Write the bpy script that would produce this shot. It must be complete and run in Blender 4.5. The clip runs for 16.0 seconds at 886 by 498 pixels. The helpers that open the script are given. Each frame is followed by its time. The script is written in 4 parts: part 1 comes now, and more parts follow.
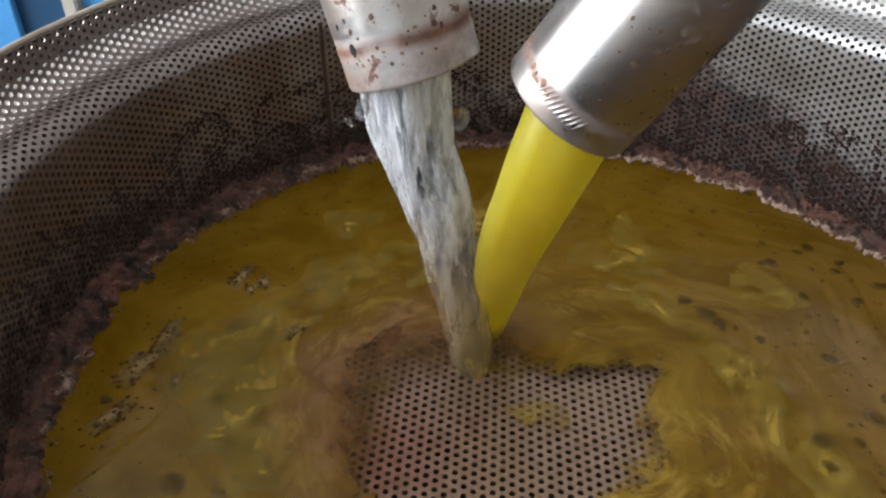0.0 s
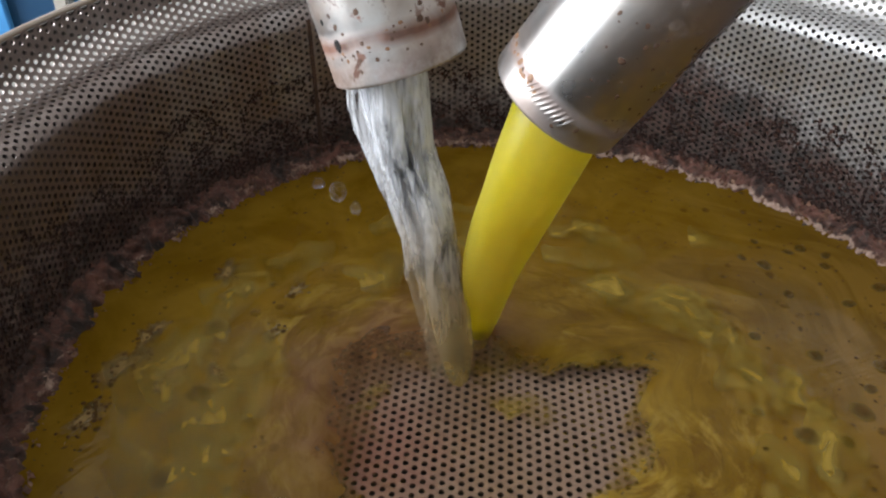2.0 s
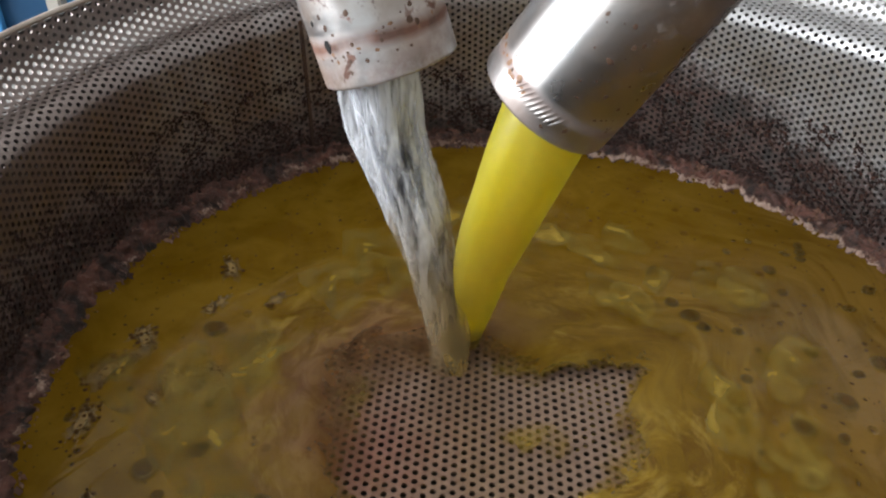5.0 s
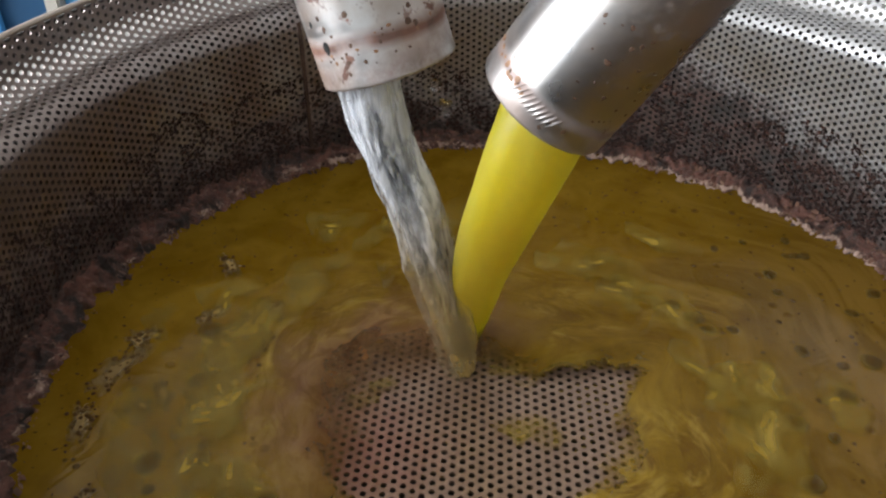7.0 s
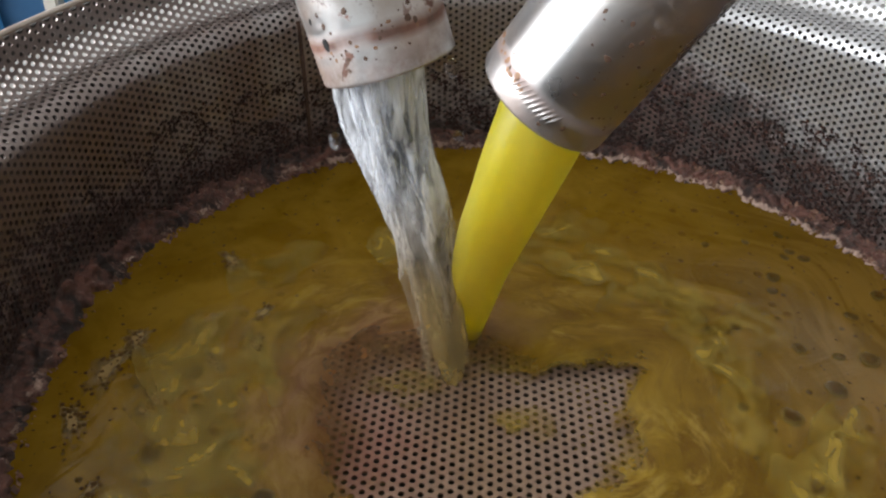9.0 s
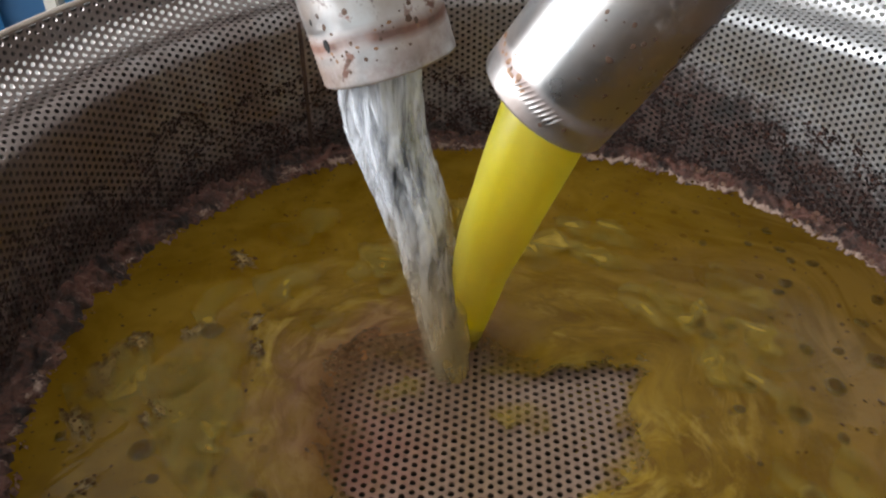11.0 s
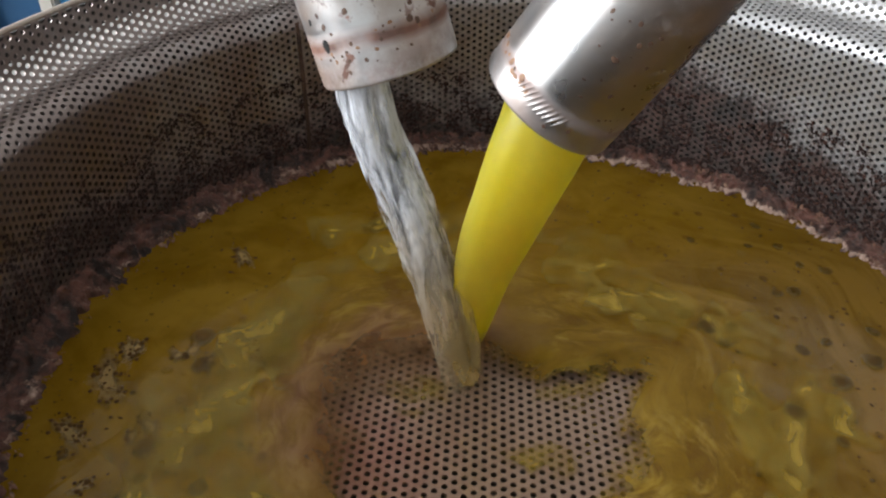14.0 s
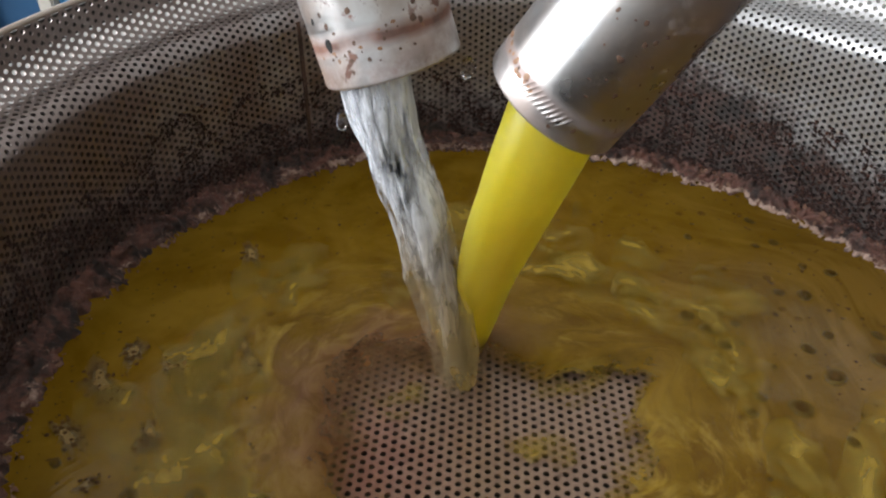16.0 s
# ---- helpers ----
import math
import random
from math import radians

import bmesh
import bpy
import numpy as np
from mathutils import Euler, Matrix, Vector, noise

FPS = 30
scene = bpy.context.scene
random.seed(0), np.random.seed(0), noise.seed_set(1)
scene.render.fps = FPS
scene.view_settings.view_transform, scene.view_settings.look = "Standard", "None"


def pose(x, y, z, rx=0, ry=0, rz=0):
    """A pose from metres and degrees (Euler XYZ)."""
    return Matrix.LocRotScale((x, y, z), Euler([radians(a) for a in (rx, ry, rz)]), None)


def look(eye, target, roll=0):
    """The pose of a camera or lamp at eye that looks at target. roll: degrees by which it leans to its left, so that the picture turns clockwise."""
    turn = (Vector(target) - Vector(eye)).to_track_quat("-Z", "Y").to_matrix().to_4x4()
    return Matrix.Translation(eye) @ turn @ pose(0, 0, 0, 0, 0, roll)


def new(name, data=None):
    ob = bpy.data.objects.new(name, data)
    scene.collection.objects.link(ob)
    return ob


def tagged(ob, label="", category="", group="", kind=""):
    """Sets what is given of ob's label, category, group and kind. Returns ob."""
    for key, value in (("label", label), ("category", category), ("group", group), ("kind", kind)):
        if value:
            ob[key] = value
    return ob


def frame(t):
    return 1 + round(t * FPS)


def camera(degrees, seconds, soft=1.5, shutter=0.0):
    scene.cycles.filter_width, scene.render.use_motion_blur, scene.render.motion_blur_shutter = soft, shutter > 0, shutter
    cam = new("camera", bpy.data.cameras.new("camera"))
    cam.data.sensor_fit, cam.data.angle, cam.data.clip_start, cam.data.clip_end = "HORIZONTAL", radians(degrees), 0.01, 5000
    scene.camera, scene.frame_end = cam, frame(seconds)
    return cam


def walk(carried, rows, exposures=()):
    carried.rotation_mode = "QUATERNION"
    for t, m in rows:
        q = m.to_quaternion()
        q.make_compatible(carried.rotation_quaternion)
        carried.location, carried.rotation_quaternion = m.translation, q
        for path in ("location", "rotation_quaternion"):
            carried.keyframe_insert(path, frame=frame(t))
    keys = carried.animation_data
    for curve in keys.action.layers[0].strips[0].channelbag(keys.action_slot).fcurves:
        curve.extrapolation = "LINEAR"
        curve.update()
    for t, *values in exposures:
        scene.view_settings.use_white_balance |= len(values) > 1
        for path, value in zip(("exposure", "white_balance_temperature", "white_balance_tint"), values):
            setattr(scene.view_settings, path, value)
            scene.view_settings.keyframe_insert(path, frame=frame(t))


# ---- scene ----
cam = camera(55.54, 16.0, soft=2.2)


def view(x, y, z, tilt, turn, lean):
    """Eye, tilt up from straight down, turn to the left and lean."""
    return pose(x, y, z) @ pose(0, 0, 0, 0, 0, turn) @ pose(0, 0, 0, tilt) @ pose(0, 0, 0, 0, 0, lean)


PATH = [
    (0, view(-0.0524, -0.2853, 0.3098, 53.373, 0.907, -0.348)),
    (0.5, view(-0.0506, -0.2841, 0.3088, 53.356, 0.772, -0.255)),
    (1, view(-0.0496, -0.2840, 0.3091, 53.343, 0.746, -0.264)),
    (1.5, view(-0.0497, -0.2838, 0.3077, 53.350, 0.655, -0.221)),
    (2, view(-0.0486, -0.2821, 0.3067, 53.363, 0.575, -0.181)),
    (2.5, view(-0.0478, -0.2830, 0.3073, 53.371, 0.505, -0.166)),
    (3, view(-0.0473, -0.2836, 0.3077, 53.398, 0.408, -0.204)),
    (3.5, view(-0.0468, -0.2829, 0.3076, 53.359, 0.422, -0.191)),
    (4, view(-0.0466, -0.2830, 0.3069, 53.371, 0.332, -0.157)),
    (6.5, view(-0.0468, -0.2838, 0.3073, 53.525, 0.106, -0.090)),
    (7, view(-0.0465, -0.2841, 0.3073, 53.543, 0.083, -0.081)),
    (7.5, view(-0.0460, -0.2835, 0.3067, 53.595, 0.097, -0.062)),
    (8, view(-0.0466, -0.2845, 0.3062, 53.636, -0.012, -0.027)),
    (8.5, view(-0.0467, -0.2853, 0.3054, 53.682, 0.026, -0.016)),
    (9, view(-0.0467, -0.2850, 0.3050, 53.760, -0.000, 0.000)),
    (11.5, view(-0.0469, -0.2828, 0.3039, 53.832, 0.044, 0.036)),
    (12, view(-0.0474, -0.2816, 0.3029, 53.827, 0.015, 0.014)),
    (12.5, view(-0.0485, -0.2812, 0.3012, 53.827, -0.011, -0.019)),
    (13, view(-0.0488, -0.2802, 0.3005, 53.855, -0.072, 0.048)),
    (13.5, view(-0.0487, -0.2797, 0.3022, 53.848, -0.172, 0.068)),
    (14, view(-0.0487, -0.2787, 0.3019, 53.904, -0.190, 0.031)),
    (14.5, view(-0.0489, -0.2792, 0.3027, 53.919, -0.204, 0.041)),
    (15, view(-0.0489, -0.2774, 0.3028, 53.903, -0.236, 0.024)),
    (15.5, view(-0.0500, -0.2770, 0.3018, 53.909, -0.337, 0.012)),
    (16, view(-0.0504, -0.2767, 0.3011, 53.856, -0.254, -0.018)),
]
walk(cam, PATH)

# ---- light ----
world = bpy.data.worlds.new("world")
scene.world = world
world.use_nodes = True
wn = world.node_tree.nodes
sky = wn.new("ShaderNodeTexSky")
sky.sky_type, sky.sun_disc = "NISHITA", False
sky.sun_elevation, sky.sun_rotation = radians(48), radians(-70)
wn["Background"].inputs["Strength"].default_value = 0.12
world.node_tree.links.new(sky.outputs[0], wn["Background"].inputs[0])
scene.view_settings.exposure = 0.0


def area_lamp(name, m, sx, sy, watts, colour):
    d = bpy.data.lights.new(name, "AREA")
    d.shape, d.size, d.size_y, d.energy, d.color = "RECTANGLE", sx, sy, watts, colour
    ob = new(name, d)
    ob.matrix_basis = m
    return ob


area_lamp("window_daylight", look((-2.2, 0.1, 0.84), (0, 0.1, 0.84)), 3.3, 1.9, 190, (0.92, 0.96, 1.0))


# ---- materials ----
class Mat:
    """A node material under construction."""

    def __init__(self, name):
        self.m = bpy.data.materials.new(name)
        self.m.use_nodes = True
        self.t = self.m.node_tree
        self.b = self.t.nodes["Principled BSDF"]
        self.co = self.n("ShaderNodeTexCoord").outputs["Object"]

    def n(self, kind, **inputs):
        nd = self.t.nodes.new(kind)
        for k, v in inputs.items():
            nd.inputs[k.replace("_", " ")].default_value = v
        return nd

    def link(self, a, b):
        self.t.links.new(a, b)

    def put(self, **inputs):
        for k, v in inputs.items():
            s = self.b.inputs[k.replace("_", " ")]
            if hasattr(v, "links"):
                self.link(v, s)
            else:
                s.default_value = v
        return self

    def noise(self, scale, detail=4, rough=0.55, warp=0.0, co=None, sx=1, sy=1, sz=1):
        mp = self.n("ShaderNodeMapping")
        mp.inputs["Scale"].default_value = (sx, sy, sz)
        self.link(co or self.co, mp.inputs["Vector"])
        nd = self.n("ShaderNodeTexNoise", Scale=scale, Detail=detail, Roughness=rough, Distortion=warp)
        self.link(mp.outputs[0], nd.inputs["Vector"])
        return nd.outputs["Fac"]

    def ramp(self, fac, *stops):
        nd = self.n("ShaderNodeValToRGB")
        e = nd.color_ramp.elements
        while len(e) < len(stops):
            e.new(0.5)
        for el, (p, c) in zip(e, stops):
            el.position = p
            el.color = c if isinstance(c, tuple) else (c, c, c, 1)
        self.link(fac, nd.inputs[0])
        return nd.outputs[0]

    def mix(self, fac, a, b):
        nd = self.t.nodes.new("ShaderNodeMix")
        nd.data_type = "RGBA"
        for s, v in ((nd.inputs[0], fac), (nd.inputs[6], a), (nd.inputs[7], b)):
            if hasattr(v, "links"):
                self.link(v, s)
            else:
                s.default_value = v
        return nd.outputs[2]

    def math(self, op, a, b=0.0):
        nd = self.t.nodes.new("ShaderNodeMath")
        nd.operation = op
        for s, v in zip(nd.inputs, (a, b)):
            if hasattr(v, "links"):
                self.link(v, s)
            else:
                s.default_value = v
        return nd.outputs[0]

    def bump(self, h, strength=0.3, dist=0.001):
        nd = self.n("ShaderNodeBump", Strength=strength, Distance=dist)
        self.link(h, nd.inputs["Height"])
        self.link(nd.outputs[0], self.b.inputs["Normal"])
        return self


def xyz(m, co=None):
    s = m.n("ShaderNodeSeparateXYZ")
    m.link(co or m.co, s.inputs[0])
    return s.outputs


def mat_basket():
    m = Mat("stained_perforated_steel")
    stain = m.noise(9, 6, 0.6, 0.6)
    fine = m.noise(160, 4, 0.6)
    x, y, z = xyz(m)
    h = m.math("SUBTRACT", z, m.math("SUBTRACT", 0.012, m.math("MULTIPLY", x, 0.045)))
    # grime film; its extra weight towards -x also paints in that side's dimness
    film = m.ramp(m.math("SUBTRACT", m.math("ADD", m.math("MULTIPLY", stain, 1.2), m.math("MULTIPLY", fine, 0.3)), m.math("MULTIPLY", x, 1.1)), (0.50, 0.0), (0.95, 1.0))
    # the brown film weakens a little above the shoulder
    film = m.math("MULTIPLY", film, m.ramp(m.math("ADD", m.math("MULTIPLY", z, 5.0), m.math("MULTIPLY", m.noise(30, 4, 0.6), 0.06)), (0.53, 1.0), (0.62, 0.86)))
    col = m.mix(film, (0.54, 0.53, 0.53, 1), (0.27, 0.208, 0.188, 1))
    # olive skins dried on: patchy, up to a few centimetres over the oil
    top = m.math("ADD", m.math("MULTIPLY", m.noise(10, 4, 0.6, 0.5), 0.095), m.math("SUBTRACT", 0.004, m.math("MULTIPLY", x, 0.005)))
    bx, by = m.math("SUBTRACT", x, 0.10), m.math("SUBTRACT", y, 0.22)
    blot = m.ramp(m.math("SQRT", m.math("ADD", m.math("MULTIPLY", bx, bx), m.math("MULTIPLY", by, by))), (0.03, 1.0), (0.11, 0.0))
    top = m.math("ADD", top, m.math("MULTIPLY", blot, 0.034))
    top = m.math("ADD", top, m.math("MULTIPLY", m.ramp(m.math("MULTIPLY", x, 5.0), (0.2, 0.0), (0.7, 1.0)), 0.012))
    k = m.math("DIVIDE", m.math("SUBTRACT", top, h), 0.030)
    crumbs = m.math("ADD", m.math("MULTIPLY", m.noise(230, 5, 0.7, 0.4), 0.75), m.math("MULTIPLY", m.noise(48, 4, 0.6), 0.5))
    mask = m.ramp(m.math("ADD", m.math("MULTIPLY", k, 0.33), m.math("SUBTRACT", crumbs, 0.28)), (0.37, 0.0), (0.66, 1.0))
    caked = m.math("MULTIPLY", m.ramp(m.math("ADD", m.math("MULTIPLY", h, 10.0), m.math("MULTIPLY", m.noise(34, 5, 0.65, 0.6), 0.42)), (0.36, 1.0), (0.60, 0.0)), m.ramp(crumbs, (0.42, 0.55), (0.62, 1.0)))
    mask = m.math("MAXIMUM", mask, caked)
    dirt = m.mix(m.ramp(m.noise(90, 4), (0.35, 0.0), (0.65, 1.0)), (0.018, 0.012, 0.010, 1), (0.085, 0.044, 0.034, 1))
    m.put(Base_Color=m.mix(m.math("MULTIPLY", mask, 0.93), col, dirt), Metallic=m.math("SUBTRACT", 0.95, m.math("MULTIPLY", mask, 0.85)),
          Roughness=m.math("ADD", m.ramp(m.noise(60, 5), (0.3, 0.36), (0.7, 0.52)), m.math("MULTIPLY", mask, 0.2)))
    return m.bump(m.math("ADD", fine, m.math("MULTIPLY", mask, 2.0)), 0.35, 0.0005).m


def mat_floor():
    m = Mat("wet_perforated_floor_steel")
    fine = m.noise(220, 4, 0.6)
    col = m.mix(m.ramp(m.noise(24, 5, 0.6, 0.8), (0.35, 0.0), (0.7, 1.0)), (0.322, 0.214, 0.1531, 1), (0.263, 0.166, 0.1160, 1))
    x, y, z = xyz(m)
    sx, sy = m.math("ADD", x, 0.090), m.math("ADD", y, 0.030)
    far = m.math("SQRT", m.math("ADD", m.math("MULTIPLY", sx, sx), m.math("MULTIPLY", sy, sy)))
    rust = m.ramp(m.math("ADD", m.math("MULTIPLY", far, 10.0), m.math("MULTIPLY", m.noise(45, 5, 0.65, 1.0), 0.6)), (0.42, 0.85), (0.85, 0.0))
    col = m.mix(rust, col, (0.224, 0.083, 0.0580, 1))
    m.put(Base_Color=col, Metallic=0.45, Roughness=0.42, Coat_Weight=0.3, Coat_Roughness=0.08, Coat_IOR=1.33)
    return m.bump(fine, 0.2, 0.0003).m


def mat_pipe(name, rust, band, heavy=1.0, steel=0.72, gritty=0.8, gloss=0.28, thick=0.40):
    """Brushed steel; rust: amount of scattered rust; band: distance from the open end of a rusty ring, or None."""
    m = Mat(name)
    z = xyz(m)[2]
    brushed = m.noise(40, 5, 0.6, 0, None, 1, 1, 18)
    spots = m.ramp(m.noise(75, 4, 0.55, 0.4), (0.66 - rust, 0.0), (0.71 - rust, 1.0))
    cloud = m.ramp(m.math("ADD", m.math("MULTIPLY", m.noise(14, 5, 0.6), 0.7), m.math("MULTIPLY", m.noise(60, 4, 0.6), 0.3)), (0.40, 0.0), (0.62, heavy))
    col = m.mix(cloud, (steel, steel, steel * 1.01, 1), (0.50, 0.395, 0.33, 1))
    grit = m.math("MULTIPLY", m.ramp(m.noise(210, 4, 0.6, 0.5), (0.58, 0.0), (0.66, gritty)), m.ramp(m.noise(22, 4, 0.6), (0.44, 0.0), (0.58, 1.0)))
    spots = m.math("MAXIMUM", spots, grit)
    mask = spots
    if band is not None:
        off = m.math("ABSOLUTE", m.math("SUBTRACT", m.math("ADD", z, m.math("MULTIPLY", m.noise(45, 3), 0.006)), band))
        ring = m.math("MULTIPLY", m.ramp(m.math("MULTIPLY", off, 100), (0.08, 1.0), (thick, 0.0)), m.ramp(m.noise(26, 4), (0.28, 0.45 * heavy), (0.48, heavy)))
        wash = m.math("MULTIPLY", m.ramp(m.math("MULTIPLY", z, 20), (0.05, 0.75), (0.42, 0.0)), m.ramp(m.noise(40, 6, 0.65), (0.40, 0.05 * heavy), (0.60, heavy)))
        mask = m.math("MAXIMUM", m.math("MAXIMUM", spots, ring), wash)
    rustcol = m.mix(m.ramp(m.noise(110, 4), (0.3, 0.0), (0.7, 1.0)), (0.22, 0.078, 0.040, 1), (0.080, 0.030, 0.017, 1))
    col = m.mix(m.math("MULTIPLY", mask, 0.93), col, rustcol)
    m.put(Base_Color=col, Metallic=m.math("SUBTRACT", 1.0, m.math("MULTIPLY", mask, 0.95)),
          Roughness=m.math("ADD", gloss, m.math("ADD", m.math("MULTIPLY", mask, 0.35), m.math("MULTIPLY", cloud, 0.16))))
    return m.bump(m.math("ADD", brushed, m.math("MULTIPLY", m.noise(420, 3, 0.6), 0.5)), 0.10, 0.0006).m


PATCH = (-0.025, -0.027)  # where the jets push the oil aside


def bare(x, y):
    """Distance outside the edge of the floor that the jets keep bare; negative inside."""
    dx, dy = x - PATCH[0], y - PATCH[1]
    a = math.degrees(math.atan2(dy, dx))
    lobe = 0.024 * math.exp(-((a - 35) / 10) ** 2) - 0.020 * math.exp(-((a + 45) / 30) ** 2) + 0.013 * math.exp(-((a - 146) / 22) ** 2) - 0.006 * math.exp(-((a - 2) / 16) ** 2) - 0.013 * math.exp(-((a - 75) / 24) ** 2)
    return math.hypot(dx, dy) - 0.0685 - lobe


def mat_liquid():
    m = Mat("murky_olive_oil")
    x, y, z = xyz(m)
    at = m.n("ShaderNodeAttribute")
    at.attribute_name = "bare"
    e = m.math("SUBTRACT", at.outputs["Fac"], 0.1)
    warp = m.noise(9, 3, 0.5, 0.0)
    big = m.noise(11, 4, 0.5, 2.0)
    dx, dy = m.math("SUBTRACT", x, PATCH[0]), m.math("SUBTRACT", y, PATCH[1])
    # streaks run round the jets
    ring = m.n("ShaderNodeCombineXYZ")
    m.link(m.math("MULTIPLY", m.math("ARCTAN2", dx, dy), 0.055), ring.inputs[0])
    m.link(e, ring.inputs[1])
    swirl = m.noise(34, 4, 0.55, 1.3, ring.outputs[0], 1.3, 1.1, 1)
    fine = m.noise(75, 5, 0.6, 1.3, ring.outputs[0], 1.0, 1.1, 1)
    near = m.ramp(m.math("MULTIPLY", e, 5.0), (0.02, 1.0), (0.24, 0.7), (0.50, 0.0))
    near = m.math("MULTIPLY", near, m.ramp(warp, (0.36, 0.25), (0.56, 1.0)))
    # broad tone patches stand in for reflections in the oil
    col = m.mix(m.ramp(m.math("ADD", m.math("MULTIPLY", big, 0.7), m.math("MULTIPLY", m.noise(45, 4, 0.6, 1.0), 0.3)), (0.40, 0.0), (0.50, 0.55), (0.60, 1.0)), (0.138, 0.072, 0.0030, 1), (0.206, 0.118, 0.0110, 1))
    # darker and browner towards the bright wall; its tone patches stand in for reflections
    right = m.ramp(m.math("ADD", m.math("MULTIPLY", x, 3.2), m.math("MULTIPLY", warp, 0.6)), (0.42, 0.0), (0.80, 0.85))
    tan = m.mix(m.ramp(swirl, (0.42, 0.0), (0.58, 1.0)), (0.106, 0.056, 0.0057, 1), (0.163, 0.090, 0.0162, 1))
    col = m.mix(right, col, tan)
    # brown churned oil and pale streaks beside the bare floor
    churn = m.math("MULTIPLY", near, m.ramp(fine, (0.44, 0.0), (0.60, 0.7)))
    col = m.mix(churn, col, (0.100, 0.047, 0.0067, 1))
    pale = m.math("MULTIPLY", near, m.ramp(m.math("ADD", m.math("MULTIPLY", swirl, 0.75), m.math("MULTIPLY", fine, 0.25)), (0.49, 0.0), (0.56, 0.55), (0.66, 1.0)))
    col = m.mix(pale, col, m.mix(m.ramp(fine, (0.40, 0.0), (0.60, 1.0)), (0.265, 0.165, 0.0135, 1), (0.370, 0.245, 0.0420, 1)))
    # thin and clear where the water strikes the floor, murky brown beside the jet
    rough_edge = m.math("MULTIPLY", m.math("SUBTRACT", m.noise(28, 5, 0.62, 1.4), 0.5), 0.062)
    edge = m.math("ADD", e, rough_edge)
    side = m.ramp(m.math("SUBTRACT", m.math("MULTIPLY", dy, 4.0), m.math("MULTIPLY", dx, 5.0)), (0.10, 0.0), (0.40, 1.0))
    sharp = m.ramp(m.math("ADD", m.math("MULTIPLY", edge, 10.0), 0.5), (0.44, 0.02), (0.53, 0.80), (0.62, 1.0))
    soft = m.ramp(m.math("ADD", m.math("MULTIPLY", edge, 10.0), 0.5), (0.30, 0.03), (0.50, 0.45), (0.62, 0.80), (0.88, 1.0))
    thick = m.mix(side, sharp, soft)
    murk = m.math("MULTIPLY", side, m.ramp(m.math("ADD", m.math("MULTIPLY", edge, 10.0), 0.5), (0.62, 0.95), (0.90, 0.0)))
    col = m.mix(murk, col, m.mix(m.ramp(fine, (0.42, 0.0), (0.58, 1.0)), (0.178, 0.080, 0.0330, 1), (0.265, 0.140, 0.0580, 1)))
    # dark pocks where bubbles sit in the skin
    vor = m.n("ShaderNodeTexVoronoi", Scale=62.0)
    m.link(m.co, vor.inputs["Vector"])
    where = m.math("MAXIMUM", m.ramp(m.math("MULTIPLY", x, 4.0), (0.20, 0.0), (0.45, 1.0)), m.ramp(m.math("MULTIPLY", x, -4.0), (0.30, 0.0), (0.55, 0.8)))
    pits = m.math("MULTIPLY", m.ramp(vor.outputs["Distance"], (0.10, 1.0), (0.19, 0.0)), m.math("MULTIPLY", where, m.ramp(m.noise(16, 3, 0.5, 0.5), (0.46, 0.0), (0.55, 1.0))))
    speck = m.ramp(m.noise(150, 3, 0.5), (0.70, 0.0), (0.75, 0.8))
    col = m.mix(m.math("MAXIMUM", m.math("MULTIPLY", pits, 0.5), m.math("MULTIPLY", speck, where)), col, (0.051, 0.023, 0.0047, 1))
    m.put(Base_Color=col, Roughness=0.13, IOR=1.42, Alpha=thick, Specular_IOR_Level=0.20)
    rip = m.math("ADD", m.math("MULTIPLY", m.noise(20, 3, 0.5, 1.5), 0.6), m.math("MULTIPLY", m.math("ADD", swirl, m.math("MULTIPLY", fine, 0.5)), m.math("MULTIPLY", near, 1.1)))
    return m.bump(m.math("SUBTRACT", rip, m.math("MULTIPLY", pits, 0.20)), 0.40, 0.006).m


def soft_attr(m):
    at = m.n("ShaderNodeAttribute")
    at.attribute_name = "soft"
    return at.outputs["Fac"]


def mat_froth():
    m = Mat("pale_oil_froth")
    at = m.n("ShaderNodeAttribute")
    at.attribute_name = "flow"
    rnd = m.n("ShaderNodeCombineXYZ")
    m.link(m.math("MULTIPLY", m.n("ShaderNodeObjectInfo").outputs["Random"], 9.0), rnd.inputs[2])
    shift = m.t.nodes.new("ShaderNodeVectorMath")
    m.link(at.outputs["Vector"], shift.inputs[0])
    m.link(rnd.outputs[0], shift.inputs[1])
    flow = shift.outputs[0]
    n = m.noise(52, 4, 0.55, 1.0, flow, 0.7, 1.0, 1)
    lump = m.noise(30, 3, 0.5, 0.8, flow, 0.8, 1.0, 1)
    a = m.math("MULTIPLY", m.ramp(soft_attr(m), (0.02, 0.0), (0.70, 1.0)), m.ramp(m.math("ADD", m.math("MULTIPLY", n, 0.6), m.math("MULTIPLY", lump, 0.4)), (0.38, 0.0), (0.55, 0.5), (0.70, 0.9)))
    col = m.mix(m.ramp(n, (0.42, 0.0), (0.66, 1.0)), (0.238, 0.143, 0.0120, 1), (0.375, 0.252, 0.0460, 1))
    m.put(Base_Color=col, Roughness=0.28, Alpha=a, Specular_IOR_Level=0.14)
    return m.bump(m.math("ADD", m.math("MULTIPLY", n, 0.5), lump), 0.38, 0.006).m


